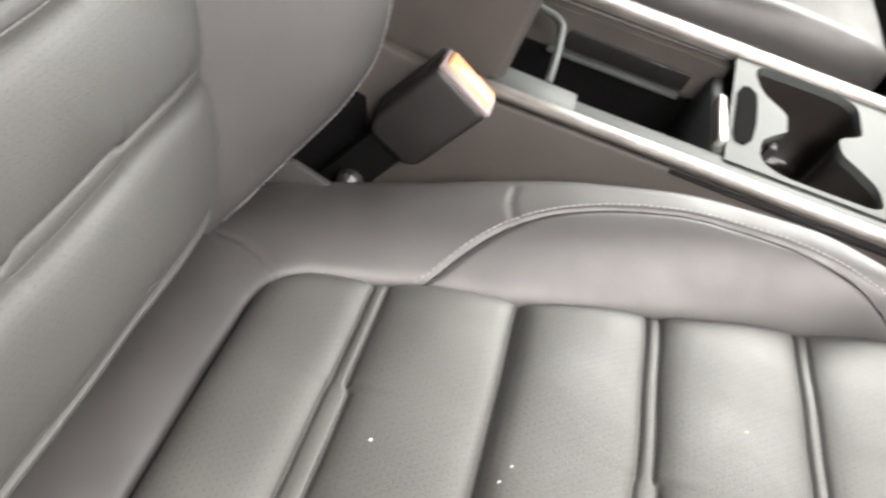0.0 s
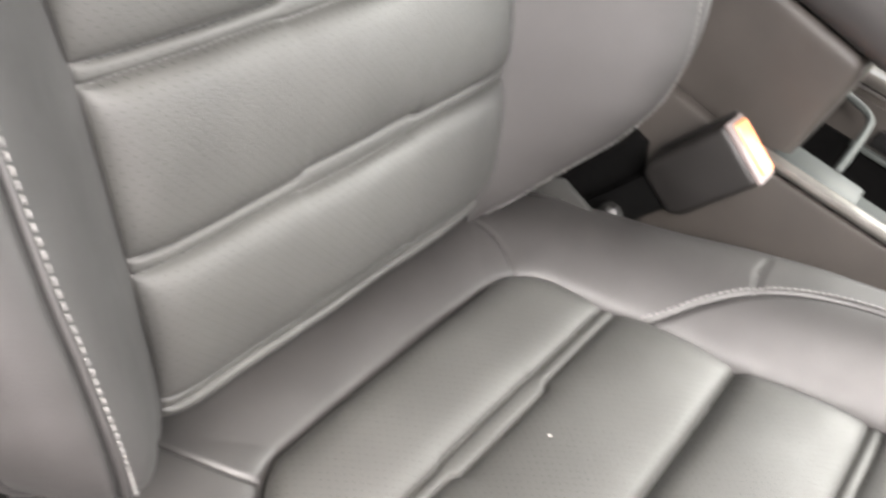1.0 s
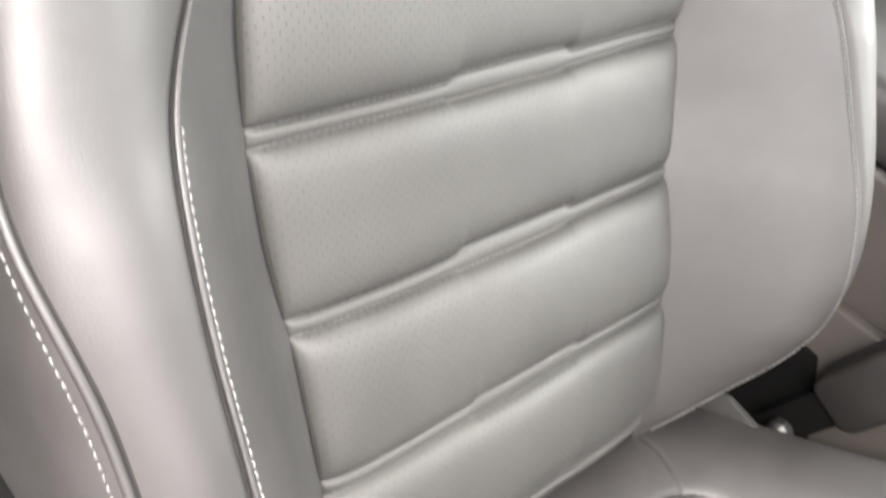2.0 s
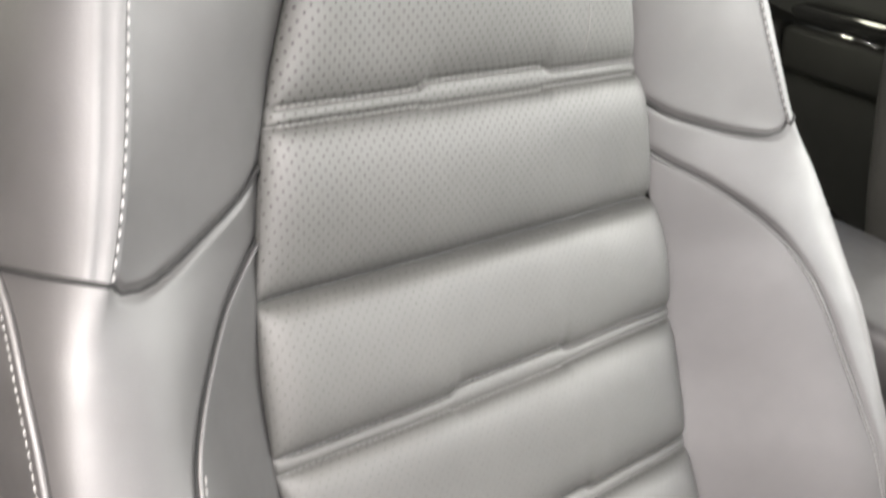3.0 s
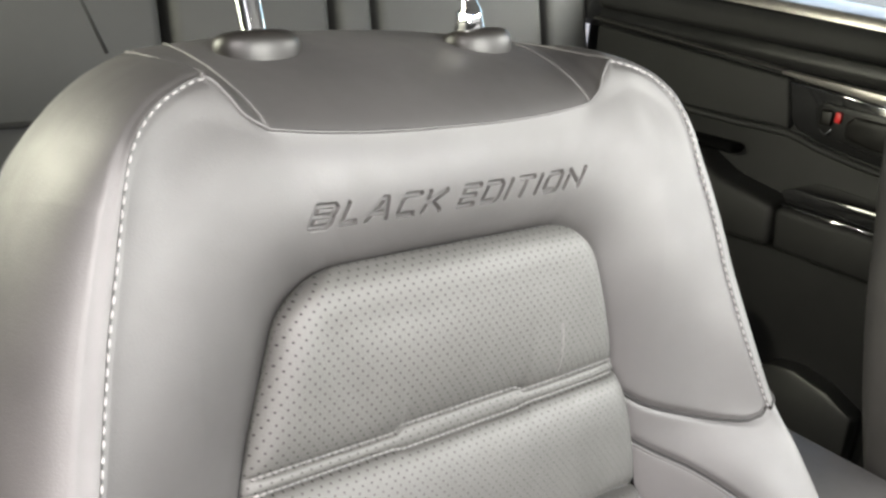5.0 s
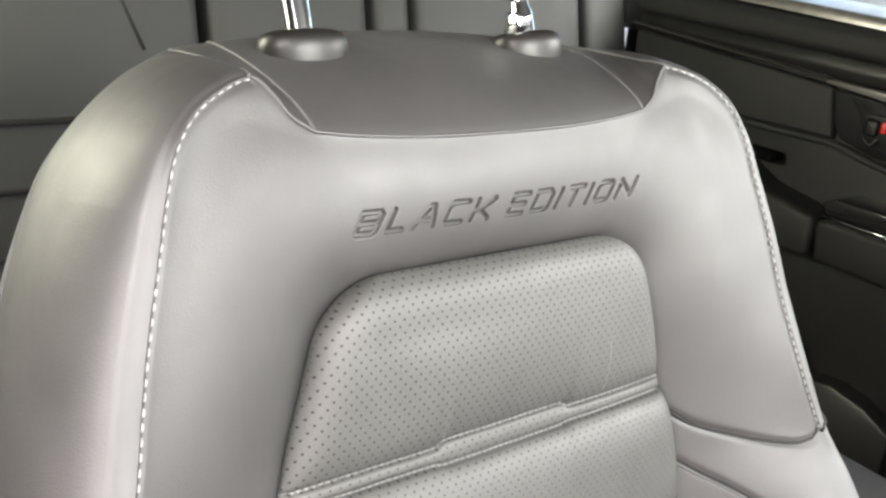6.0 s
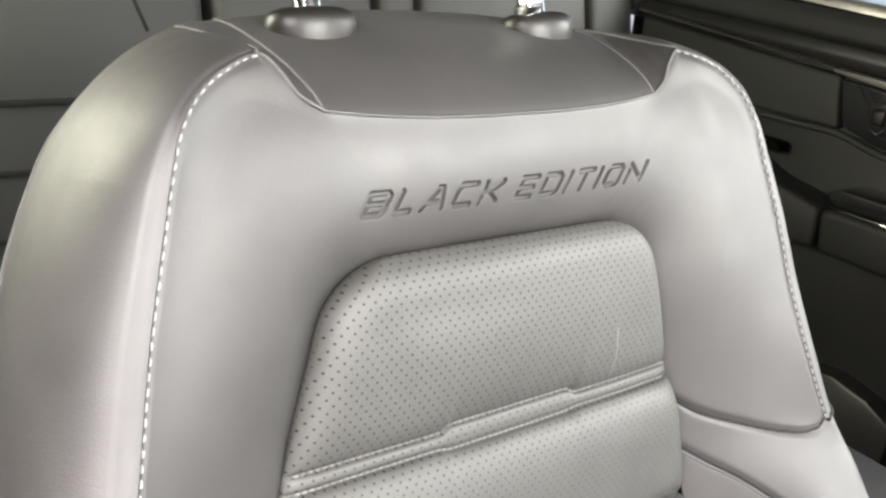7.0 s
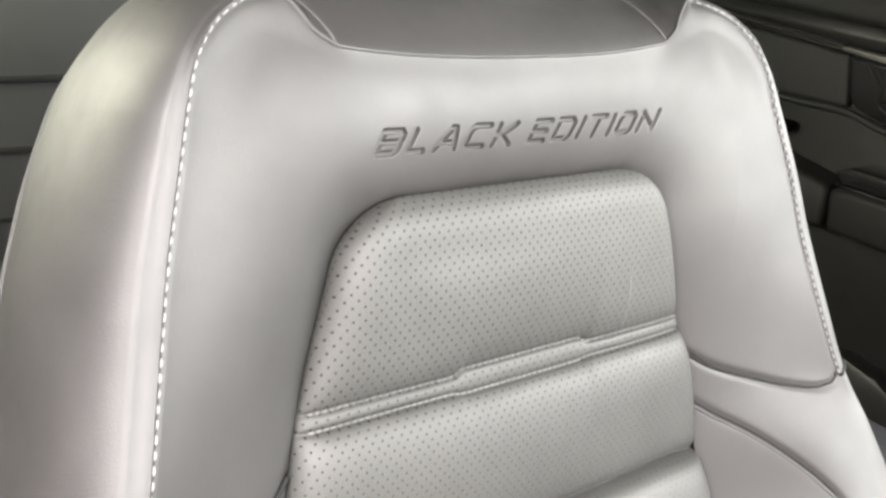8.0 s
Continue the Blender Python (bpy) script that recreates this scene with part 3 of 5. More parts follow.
    start = (np.clip(fall, 0, 1.5) * np.clip((e - d)[:, 0], 0.002, 0.05) / (d - e)[:, 2])[:, None]
    start *= np.clip((0.33 - d[:, 1]) / 0.05, 0, 1)[:, None]
    turn = start + (np.pi / 2 - start) * phi[None, :] / (np.pi / 2)
    s = np.clip((np.sin(turn) - np.sin(start)) / (1 - np.sin(start)), 0, 1) ** bend
    k = np.clip(np.cos(turn) / np.cos(start), 0, 1) ** bend
    wrap[:, :wrap_n, :2] = d[:, None, :2] + (e - d)[:, None, :2] * s[:, :, None]
    wrap[:, :wrap_n, 2] = e[:, None, 2] + (d - e)[:, None, 2] * k
    for i in range(6):
        t = (i + 1) / 6
        inward = np.stack([e[:, 0] * (1 - 0.16 * t ** 2), e[:, 1] - 0.03 * t ** 2 * np.clip((e[:, 1] - 0.3) / 0.25, 0, 1)], 1)
        wrap[:, wrap_n + i, :2] = inward
        wrap[:, wrap_n + i, 2] = e[:, 2] + (-0.118 - e[:, 2]) * math.sin(t * math.pi / 2)
    # piped groove along the crest and, on the flank, the joint with the back cover
    wrap[lo:turn_n, 1:6, 2] += np.array([0.0001, -0.0004, -0.0008, -0.0003, 0.0002])[None, :]
    # the bolster rolls softly over its crest below the shoulder
    wing3 = np.concatenate([uv, w.reshape(nr, nc, 1)], -1)
    for i in range(lo):
        sec = np.concatenate([wing3[i], wrap[i, 1:]])
        arc = np.concatenate([[0], np.cumsum(np.linalg.norm(np.diff(sec, axis=0), axis=1))])
        size = np.gradient(arc)
        near = np.exp(-((arc - arc[nc - 1]) / 0.026) ** 2)
        wt = np.exp(-((arc[:, None] - arc[None, :]) / 0.0105) ** 2) * size[None, :]
        soft = (wt @ sec) / wt.sum(1)[:, None]
        fade = np.clip((0.281 - c[i, 1]) / 0.02, 0, 1)
        sec = sec + (soft - sec) * (near * fade)[:, None]
        wing3[i], wrap[i, 0], wrap[i, 1:] = sec[:nc], sec[nc - 1], sec[nc:]
    cloud = np.concatenate([wing3[:lo + 12, nc // 3:].reshape(-1, 3), wrap[:lo + 12, 1:wrap_n].reshape(-1, 3)])
    # joint of the bolster with the back cover
    joint = [(0.165, -0.10, 0.0), (0.202, -0.06, 0.0), (0.224, -0.02, 0.0), (0.236, 0.01, 0.0), (0.2425, 0.04, 0.0), (0.2464, 0.08, 0.0), (0.2493, 0.12, 0.0), (0.2525, 0.16, 0.0)]
    joint = [(a, k, float(wing_point(a, k))) for a, k, z in joint] + [(0.2565, 0.20, 0.0457), (0.2542, 0.2205, 0.0408), (0.2518, 0.2412, 0.0335), (0.2494, 0.2623, 0.0242), (0.2469, 0.2836, 0.0111), (0.2455, 0.291, 0.005), (0.2440, 0.298, -0.003)]
    joint = resample(joint, 150)

    def flank_line(out, lift):
        """The joint laid on the bolster, moved outwards along it and lifted off it."""
        k = np.clip((joint[:, 1] - 0.1) / 0.1, 0, 1)[:, None]
        way = np.array([[0.64, 0, -0.77]]) * (1 - k) + np.array([[0.36, 0, -0.93]]) * k
        p = joint + way * (out + 0.006 * np.clip((joint[:, 1:2] - 0.13) / 0.05, 0, 1))
        snap = []
        for x in p:
            dd = ((cloud - x) ** 2).sum(1)
            n4 = np.argpartition(dd, 6)[:6]
            wt = 1 / (dd[n4] + 1e-7)
            snap.append((cloud[n4] * wt[:, None]).sum(0) / wt.sum())
        p = np.array(snap)
        win = np.exp(-(np.arange(-8, 9) / 4.0) ** 2)
        p = np.concatenate([p[:1].repeat(8, 0), p, p[-1:].repeat(8, 0)])
        p = np.stack([np.convolve(p[:, m], win / win.sum(), "valid") for m in range(3)], 1)
        return p + lift * np.stack([-way[:, 2], way[:, 1], way[:, 0]], 1)
    joint_lines = [flank_line(o, h) for o, h in ((-0.0026, -0.0005), (0.0, 0.0002), (0.0058, 0.0))]
    # region of each quad: shoulder above the tip seam, inner bolster panel inside the bolster seam, strip between
    tip_v = curve([0.10, 0.134, 0.148, 0.171, 0.196, 0.209, 0.2205, 0.26], [0.33, 0.313, 0.302, 0.2905, 0.2805, 0.2775, 0.284, 0.30])
    bol_u = curve([p[1] for p in BOLSTER_SEAM[::-1]], [p[0] for p in BOLSTER_SEAM[::-1]])
    for sign in (1, -1):
        pts = np.stack([flat[:, 0] * sign, flat[:, 1]], 1)
        ww = w.copy()
        band = (flat[:, 1] > 0.438) & (flat[:, 1] < 0.468) & (flat[:, 0] < 0.105)
        ww[band] -= 0.0022 * lettering_mask(pts[band])
        p3 = back_xyz(pts[:, 0], pts[:, 1], ww)
        p3[:lo * nc] = back_xyz(wing3[:lo, :, 0].ravel() * sign, wing3[:lo, :, 1].ravel(), wing3[:lo, :, 2].ravel())
        faces = grid_faces(nr, nc)
        if sign > 0:
            faces = faces[:, ::-1]
        flank = wrap.copy()
        flank[..., 0] *= sign
        g = back_xyz(flank[..., 0], flank[..., 1], flank[..., 2]).reshape(-1, 3)
        gf = grid_faces(nr, wrap_n + 6)
        if sign > 0:
            gf = gf[:, ::-1]
        # one shading across the crest below the shoulder
        wing_n, wrap_nrm = vertex_normals(p3, faces), vertex_normals(g, gf)
        both = wing_n.reshape(nr, nc, 3)[:lo, -1] + wrap_nrm.reshape(nr, wrap_n + 6, 3)[:lo, 0]
        both /= np.linalg.norm(both, axis=1)[:, None]
        wing_n.reshape(nr, nc, 3)[:lo, -1] = both
        wrap_nrm.reshape(nr, wrap_n + 6, 3)[:lo, 0] = both
        mid = flat[faces].mean(1)
        upper = mid[:, 1] > tip_v(mid[:, 0])
        inner = (~upper) & (mid[:, 1] < 0.281) & (mid[:, 0] < bol_u(mid[:, 1]))
        strip = ~(upper | inner)
        for name, sel in (("shoulder_panel", upper), ("bolster_panel", inner), ("bolster_edge", strip)):
            use, back = np.unique(faces[sel], return_inverse=True)
            part(name, p3[use], back.reshape(-1, 4), LEATHER, seat, normals=wing_n[use])
        station = gf.min(axis=1) // (wrap_n + 6)
        top = station >= turn_n
        for name, sel in (("side_panel", ~top), ("top_cover", top)):
            use, back = np.unique(gf[sel], return_inverse=True)
            part(name, g[use], back.reshape(-1, 4), LEATHER, seat, normals=wrap_nrm[use])
        # cords and threads; the SEAM_DARK cords paint the shade in the creases
        def on_wing(line, lift):
            uu, vv = line[:, 0], line[:, 1]
            return back_xyz(uu * sign, vv, wing_point(uu, vv) + lift)
        out = np.repeat(BACK_OUT[None], 200, 0)
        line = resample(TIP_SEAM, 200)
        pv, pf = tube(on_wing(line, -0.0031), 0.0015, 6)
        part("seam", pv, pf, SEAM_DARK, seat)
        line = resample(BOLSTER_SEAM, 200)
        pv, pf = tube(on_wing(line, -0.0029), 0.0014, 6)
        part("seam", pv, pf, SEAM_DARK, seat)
        step = np.gradient(line, axis=0)
        step /= np.linalg.norm(step, axis=1)[:, None]
        inward = np.stack([step[:, 1], -step[:, 0]], 1)
        pv, pf = tube(on_wing(line + 0.0020 * inward, -0.0008), 0.0012, 6)
        part("piping", pv, pf, LEATHER, seat)
        pv, pf = stitches(on_wing(line + 0.0040 * inward, 0.0)[46:-4], out[46:-4], 0.0040, 0.0029, 0.00042, 0.0006)
        part("stitching", pv, pf, THREAD_PALE, seat, "pale thread")
        crest_line = d[lo:turn_n].copy()
        inn = c[lo:turn_n] - crest_line
        inn /= np.linalg.norm(inn[:, :2], axis=1)[:, None]
        st = crest_line + inn * 0.0010
        pv, pf = stitches(back_xyz(st[:, 0] * sign, st[:, 1], st[:, 2] - 0.0003), np.repeat(BACK_OUT[None], len(st), 0), 0.0054, 0.0032, 0.00047, 0.0003)
        part("stitching", pv, pf, THREAD, seat, "pale thread")
        groove = wrap[lo:turn_n, 3]
        pv, pf = tube(back_xyz(groove[:, 0] * sign, groove[:, 1], groove[:, 2] - 0.0007), 0.0008, 6)
        part("piping", pv, pf, LEATHER, seat)
        # seam along the front edge of the top cover, and the seam that runs back from it
        tl = d[turn_n:]
        pv, pf = tube(back_xyz(tl[:, 0] * sign, tl[:, 1], tl[:, 2] + 0.0002), 0.0010, 6)
        part("piping", pv, pf, LEATHER, seat)
        for first, drift in ((turn_n, 26), (corner_n - 1, 42)):
            at = np.minimum(first + np.linspace(0, drift, wrap_n - 1).astype(int), nr - 1)
            run = wrap[at, np.arange(1, wrap_n)]
            pv, pf = tube(back_xyz(run[:, 0] * sign, run[:, 1], run[:, 2] - 0.0001), 0.0009, 6)
            part("piping", pv, pf, THREAD_DARK, seat, "pale grey seam")
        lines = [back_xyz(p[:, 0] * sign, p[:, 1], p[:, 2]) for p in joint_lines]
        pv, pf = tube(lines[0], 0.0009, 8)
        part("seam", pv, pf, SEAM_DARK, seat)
        pv, pf = tube(lines[1], 0.0020, 8)
        part("piping", pv, pf, LEATHER, seat)
        pv, pf = stitches(lines[2], np.repeat((BACK_OUT * 0.6 + np.array([sign * 0.8, 0, 0]))[None], len(lines[2]), 0), 0.0040, 0.0028, 0.00042, 0.0003)
        part("stitching", pv, pf, THREAD_PALE, seat, "pale thread")
        # pale welt along the rear edge of the shoulder
        rim_line = wrap[lo:turn_n, wrap_n + 1]
        pv, pf = tube(back_xyz((rim_line[:, 0] + 0.0006) * sign, rim_line[:, 1], rim_line[:, 2]), 0.0013, 6)
        part("piping", pv, pf, THREAD_DARK, seat, "pale grey welt")
        # the cross seam goes on round the flank
        run = wrap[lo, :27].copy()
        run[:, 1] += np.linspace(0, 0.010, 27)
        pv, pf = tube(back_xyz(run[:, 0] * sign, run[:, 1], run[:, 2]), 0.0012, 6)
        part("seam", pv, pf, SEAM_DARK, seat)
    # moulded back cover
    rim = np.stack([e[:, 0] * 0.84, e[:, 1] - 0.03 * np.clip((e[:, 1] - 0.3) / 0.25, 0, 1), np.full(len(e), -0.118)], 1)
    loop = np.concatenate([rim, rim[::-1][1:] * np.array([-1, 1, 1])])
    loop = loop[::6]
    mid = np.array([[0.0, 0.2, -0.128]])
    pv = np.concatenate([back_xyz(loop[:, 0], loop[:, 1], loop[:, 2]), back_xyz(mid[:, 0], mid[:, 1], mid[:, 2])])
    n = len(loop)
    part("back_cover", pv, [(i, (i + 1) % n, n) for i in range(n)], PLASTIC, seat, "black moulded plastic")


# The cushion is drawn by distance d ahead of the backrest; its height counts from a plane that rises forwards.
def cushion_base(dist):
    return 0.012 + 0.27 * (dist - 0.05) - 0.42 * np.maximum(dist - 0.43, 0) ** 1.35


cush_half = curve([0.04, 0.1, 0.127, 0.18, 0.266, 0.361, 0.42, 0.47], [0.119, 0.1365, 0.1445, 0.155, 0.181, 0.207, 0.222, 0.226])
cush_crest = curve([-0.045, 0.0, 0.05, 0.1, 0.15, 0.2, 0.28, 0.34, 0.4, 0.45, 0.5], [0.165, 0.185, 0.2, 0.215, 0.232, 0.244, 0.256, 0.257, 0.251, 0.238, 0.2])
cush_rise = curve([-0.045, 0.0, 0.05, 0.1, 0.15, 0.2, 0.28, 0.34, 0.4, 0.45, 0.5], [0.0, 0.006, 0.014, 0.022, 0.032, 0.041, 0.048, 0.047, 0.038, 0.025, 0.004])
CUSH_QUILT = [(0.104, 2), (0.187, 1), (0.269, 2), (0.363, 2)]
D_LOW, D_FRONT = 0.0395, 0.475


def cushion_insert_half(dist):
    r = 0.03
    k = np.clip((D_LOW + r - dist) / r, 0, 1)
    return cush_half(dist) - r * (1 - np.sqrt(np.maximum(1 - k * k, 0)))


def cushion_relief(x, dist):
    return quilted(x, dist, CUSH_QUILT, D_LOW - 0.04, D_FRONT + 0.03, 0.0095)


def cushion_xyz(x, dist, h):
    x, dist, h = np.broadcast_arrays(np.asarray(x, float), np.asarray(dist, float), np.asarray(h, float))
    return np.stack([x, -dist, cushion_base(dist) + h], -1)


def seat_cushion(seat):
    ds = [np.arange(D_LOW, D_FRONT, 0.0024), D_LOW + 0.006 * np.linspace(0, 1, 14) ** 1.6]
    ds += [np.arange(at - 0.012, at + 0.0125, 0.0006) for at, kind in CUSH_QUILT]
    dist = np.unique(np.round(np.concatenate(ds), 5))
    s = np.linspace(-1, 1, 171)
    s = np.unique(np.concatenate([s, 1 - np.geomspace(0.002, 0.05, 9), np.geomspace(0.002, 0.05, 9) - 1]))
    a = cushion_insert_half(dist)
    x = s[None, :] * a[:, None]
    dd = np.repeat(dist[:, None], len(s), 1)
    edge = np.minimum((1 - np.abs(s))[None, :] * a[:, None], dd - D_LOW + 0.0004)
    h = 0.006 * (1 - s[None, :] ** 2) + cushion_relief(x, dd) * (1 - 0.62 * (1 - np.clip(edge / 0.022, 0, 1)) ** 2.4) - 0.0050 * np.exp(-edge / 0.0024)
    h += 0.0008 * np.sin(x * 52 - dd * 31 + 0.6) * np.sin(dd * 44 + x * 23)
    nr, nc = dd.shape
    panel = part("cushion_panel", cushion_xyz(x, dd, h).reshape(-1, 3), grid_faces(nr, nc)[:, ::-1], LEATHER_PERF, seat, "quilted perforated grey leather", uv=np.stack([x, -dd], -1).reshape(-1, 2))
    for at, kind in CUSH_QUILT:
        if kind != 2:
            continue
        for sign, ofs, jog in ((1, 0.0042, 0.0030), (-1, 0.0042, 0.0012)):
            half = float(cushion_insert_half(np.array(at))) - 0.004
            xx = np.arange(-half, half, 0.001)
            mid = 1 / (1 + np.exp((np.abs(xx) - STEP_U) / 0.0009))
            ld = at + sign * (ofs + jog * mid)
            lh = 0.006 * (1 - (xx / half) ** 2) + cushion_relief(xx, ld) + 0.0008 * np.sin(xx * 52 - ld * 31 + 0.6) * np.sin(ld * 44 + xx * 23)
            p, f = stitches(cushion_xyz(xx, ld, lh), np.repeat(np.array([[0, 0, 1.0]]), len(xx), 0), 0.0036, 0.0026, 0.00045, 0.0003)
            part("stitching", p, f, THREAD_DARK, panel, "grey thread")
    # frame round the panel: rear roll, bolsters, outer flank; stations from the middle of the rear to the front corner
    n1, n2 = 90, 60
    rear_x = np.linspace(0, float(cushion_insert_half(np.array(D_LOW))), n1)
    c1 = np.stack([rear_x, np.full(n1, D_LOW)], 1)
    d1 = np.stack([np.linspace(0, 0.165, n1), np.full(n1, -0.045)], 1)
    cd = D_LOW + 0.032 * np.linspace(0, 1, n2)[1:] ** 2.0
    c2 = np.stack([cushion_insert_half(cd), cd], 1)
    dd2 = np.linspace(-0.045, 0.075, n2)[1:]
    d2 = np.stack([cush_crest(dd2), dd2], 1)
    cd3 = np.arange(D_LOW + 0.034, D_FRONT, 0.0025)
    c3 = np.stack([cush_half(cd3), cd3], 1)
    dd3 = np.interp(cd3, [cd3[0], 0.2, D_FRONT], [0.077, 0.205, D_FRONT])
    d3 = np.stack([cush_crest(dd3), dd3], 1)
    c, d = np.concatenate([c1, c2, c3]), np.concatenate([d1, d2, d3])
    rise = cush_rise(d[:, 1])
    rise[:n1] = 0.0
    bulge = np.interp(d[:, 1], [-0.045, 0.05, 0.15, 0.28, 0.4, 0.5], [0.006, 0.008, 0.011, 0.013, 0.012, 0.006])
    q = np.unique(np.concatenate([np.linspace(0, 1, 84), np.geomspace(0.003, 0.06, 8)]))
    flat = (c[:, None] + (d - c)[:, None] * q[None, :, None])
    h = rise[:, None] * q[None, :] ** 1.1 + bulge[:, None] * np.sin(np.pi * q[None, :] ** 1.15)
    gap = q[None, :] * np.linalg.norm(d - c, axis=1)[:, None]
    h -= 0.0065 * np.exp(-gap / 0.0032)
    # the rear edge rolls down into the gap under the backrest
    h -= 0.018 * np.clip((0.025 - flat[..., 1]) / 0.06, 0, 1) ** 2
    nr, nc = h.shape
    pts = flat.reshape(-1, 2)
    curve_seam = resample(CUSH_SEAM, 140)
    for line, deep in ((curve_seam, 0.0022), (resample(CUSH_CORNER_SEAM, 30), 0.002), (resample(CUSH_CROSS_SEAM, 30), 0.0012)):
        near = line_distance(pts, line)
        h = h - deep * np.exp(-(near / 0.0017) ** 2).reshape(nr, nc)
    for sign in (1, -1):
        p3 = cushion_xyz(pts[:, 0] * sign, pts[:, 1], h.reshape(-1))
        f = grid_faces(nr, nc)
        if sign < 0:
            f = f[:, ::-1]
        station = f.min(axis=1) // nc
        all_n = vertex_normals(p3, f)
        for name, sel in (("cushion_rear", station < n1 + 8), ("cushion_bolster", station >= n1 + 8)):
            use, back = np.unique(f[sel], return_inverse=True)
            part(name, p3[use], back.reshape(-1, 4), LEATHER, seat, normals=all_n[use])
        # flank down to the seat base
        m = 20
        ang = np.linspace(0, np.pi / 2, m)
        nrm = np.zeros((nr, 2))
        nrm[:n1] = (0, -1)
        nrm[n1:, 0] = 1
        flank = np.empty((nr, m + 1, 3))
        rad = 0.02
        base = cushion_xyz(d[:, 0], d[:, 1], rise)
        for k, aa in enumerate(ang):
            flank[:, k, 0] = base[:, 0] + nrm[:, 0] * rad * math.sin(aa)
            flank[:, k, 1] = base[:, 1] - nrm[:, 1] * rad * math.sin(aa)
            flank[:, k, 2] = base[:, 2] - 0.03 * (1 - math.cos(aa))
        flank[:, m] = flank[:, m - 1]
        flank[:, m, 2] = np.minimum(-0.07, flank[:, m - 1, 2] - 0.02)
        g = flank.copy()
        g[..., 0] *= sign
        gf = grid_faces(nr, m + 1)
        if sign < 0:
            gf = gf[:, ::-1]
        part("cushion_flank", g.reshape(-1, 3), gf, LEATHER, seat)

        def on_frame(line, lift=0.0):
            """Lays a seam, given in x and distance, on the frame."""
            best = np.array([np.argmin(((pts - k) ** 2).sum(1)) for k in line])
            return cushion_xyz(line[:, 0] * sign, line[:, 1], h.reshape(-1)[best] + lift)
        up = np.repeat(np.array([[0, 0, 1.0]]), 140, 0)
        # a dark cord in the groove draws the crease's shade
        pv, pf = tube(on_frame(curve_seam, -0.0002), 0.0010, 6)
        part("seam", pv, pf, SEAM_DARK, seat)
        step = np.gradient(curve_seam, axis=0)
        step /= np.linalg.norm(step, axis=1)[:, None]
        outer = curve_seam + 0.0045 * np.stack([step[:, 1], -step[:, 0]], 1)
        pv, pf = stitches(on_frame(outer, 0.0), up, 0.0044, 0.0030, 0.00055, 0.0004)
        part("stitching", pv, pf, THREAD, seat, "pale thread")
        for line in (CUSH_CORNER_SEAM, CUSH_CROSS_SEAM):
            pv, pf = tube(on_frame(resample(line, 30), -0.0006), 0.0008, 6)
            part("seam", pv, pf, SEAM_DARK, seat)
    # rolled front edge
    xs = np.linspace(-0.226, 0.226, 60)
    ang = np.linspace(0, np.pi / 2, 16)
    z0 = float(cushion_base(np.array(D_FRONT)))
    roll = np.empty((len(ang) + 1, len(xs), 3))
    for k, aa in enumerate(ang):
        roll[k, :, 0] = xs
        roll[k, :, 1] = -(D_FRONT - 0.004 + 0.04 * math.sin(aa))
        roll[k, :, 2] = z0 + 0.004 - 0.05 * (1 - math.cos(aa)) + 0.006 * (1 - (xs / 0.226) ** 2)
    roll[-1] = roll[-2]
    roll[-1, :, 2] = -0.05
    part("cushion_front", roll.reshape(-1, 3), grid_faces(len(ang) + 1, len(xs))[:, ::-1], LEATHER, seat)


# seams of the cushion's right-hand half, in x and distance
CUSH_SEAM = [(0.1435, 0.125), (0.150, 0.130), (0.172, 0.143), (0.193, 0.160), (0.212, 0.185), (0.229, 0.225), (0.239, 0.275), (0.240, 0.325), (0.236, 0.37), (0.229, 0.41), (0.222, 0.45)]
CUSH_CORNER_SEAM = [(0.114, 0.043), (0.122, 0.030), (0.131, 0.008), (0.137, -0.02), (0.139, -0.045)]
CUSH_CROSS_SEAM = [(0.196, 0.163), (0.207, 0.157), (0.218, 0.155), (0.230, 0.155)]


PLASTIC_FLAP = surface("grey_green_fabric", (0.012, 0.0122, 0.0112), (0.017, 0.0172, 0.0158), 0.8, 40, 0.4, 1800)


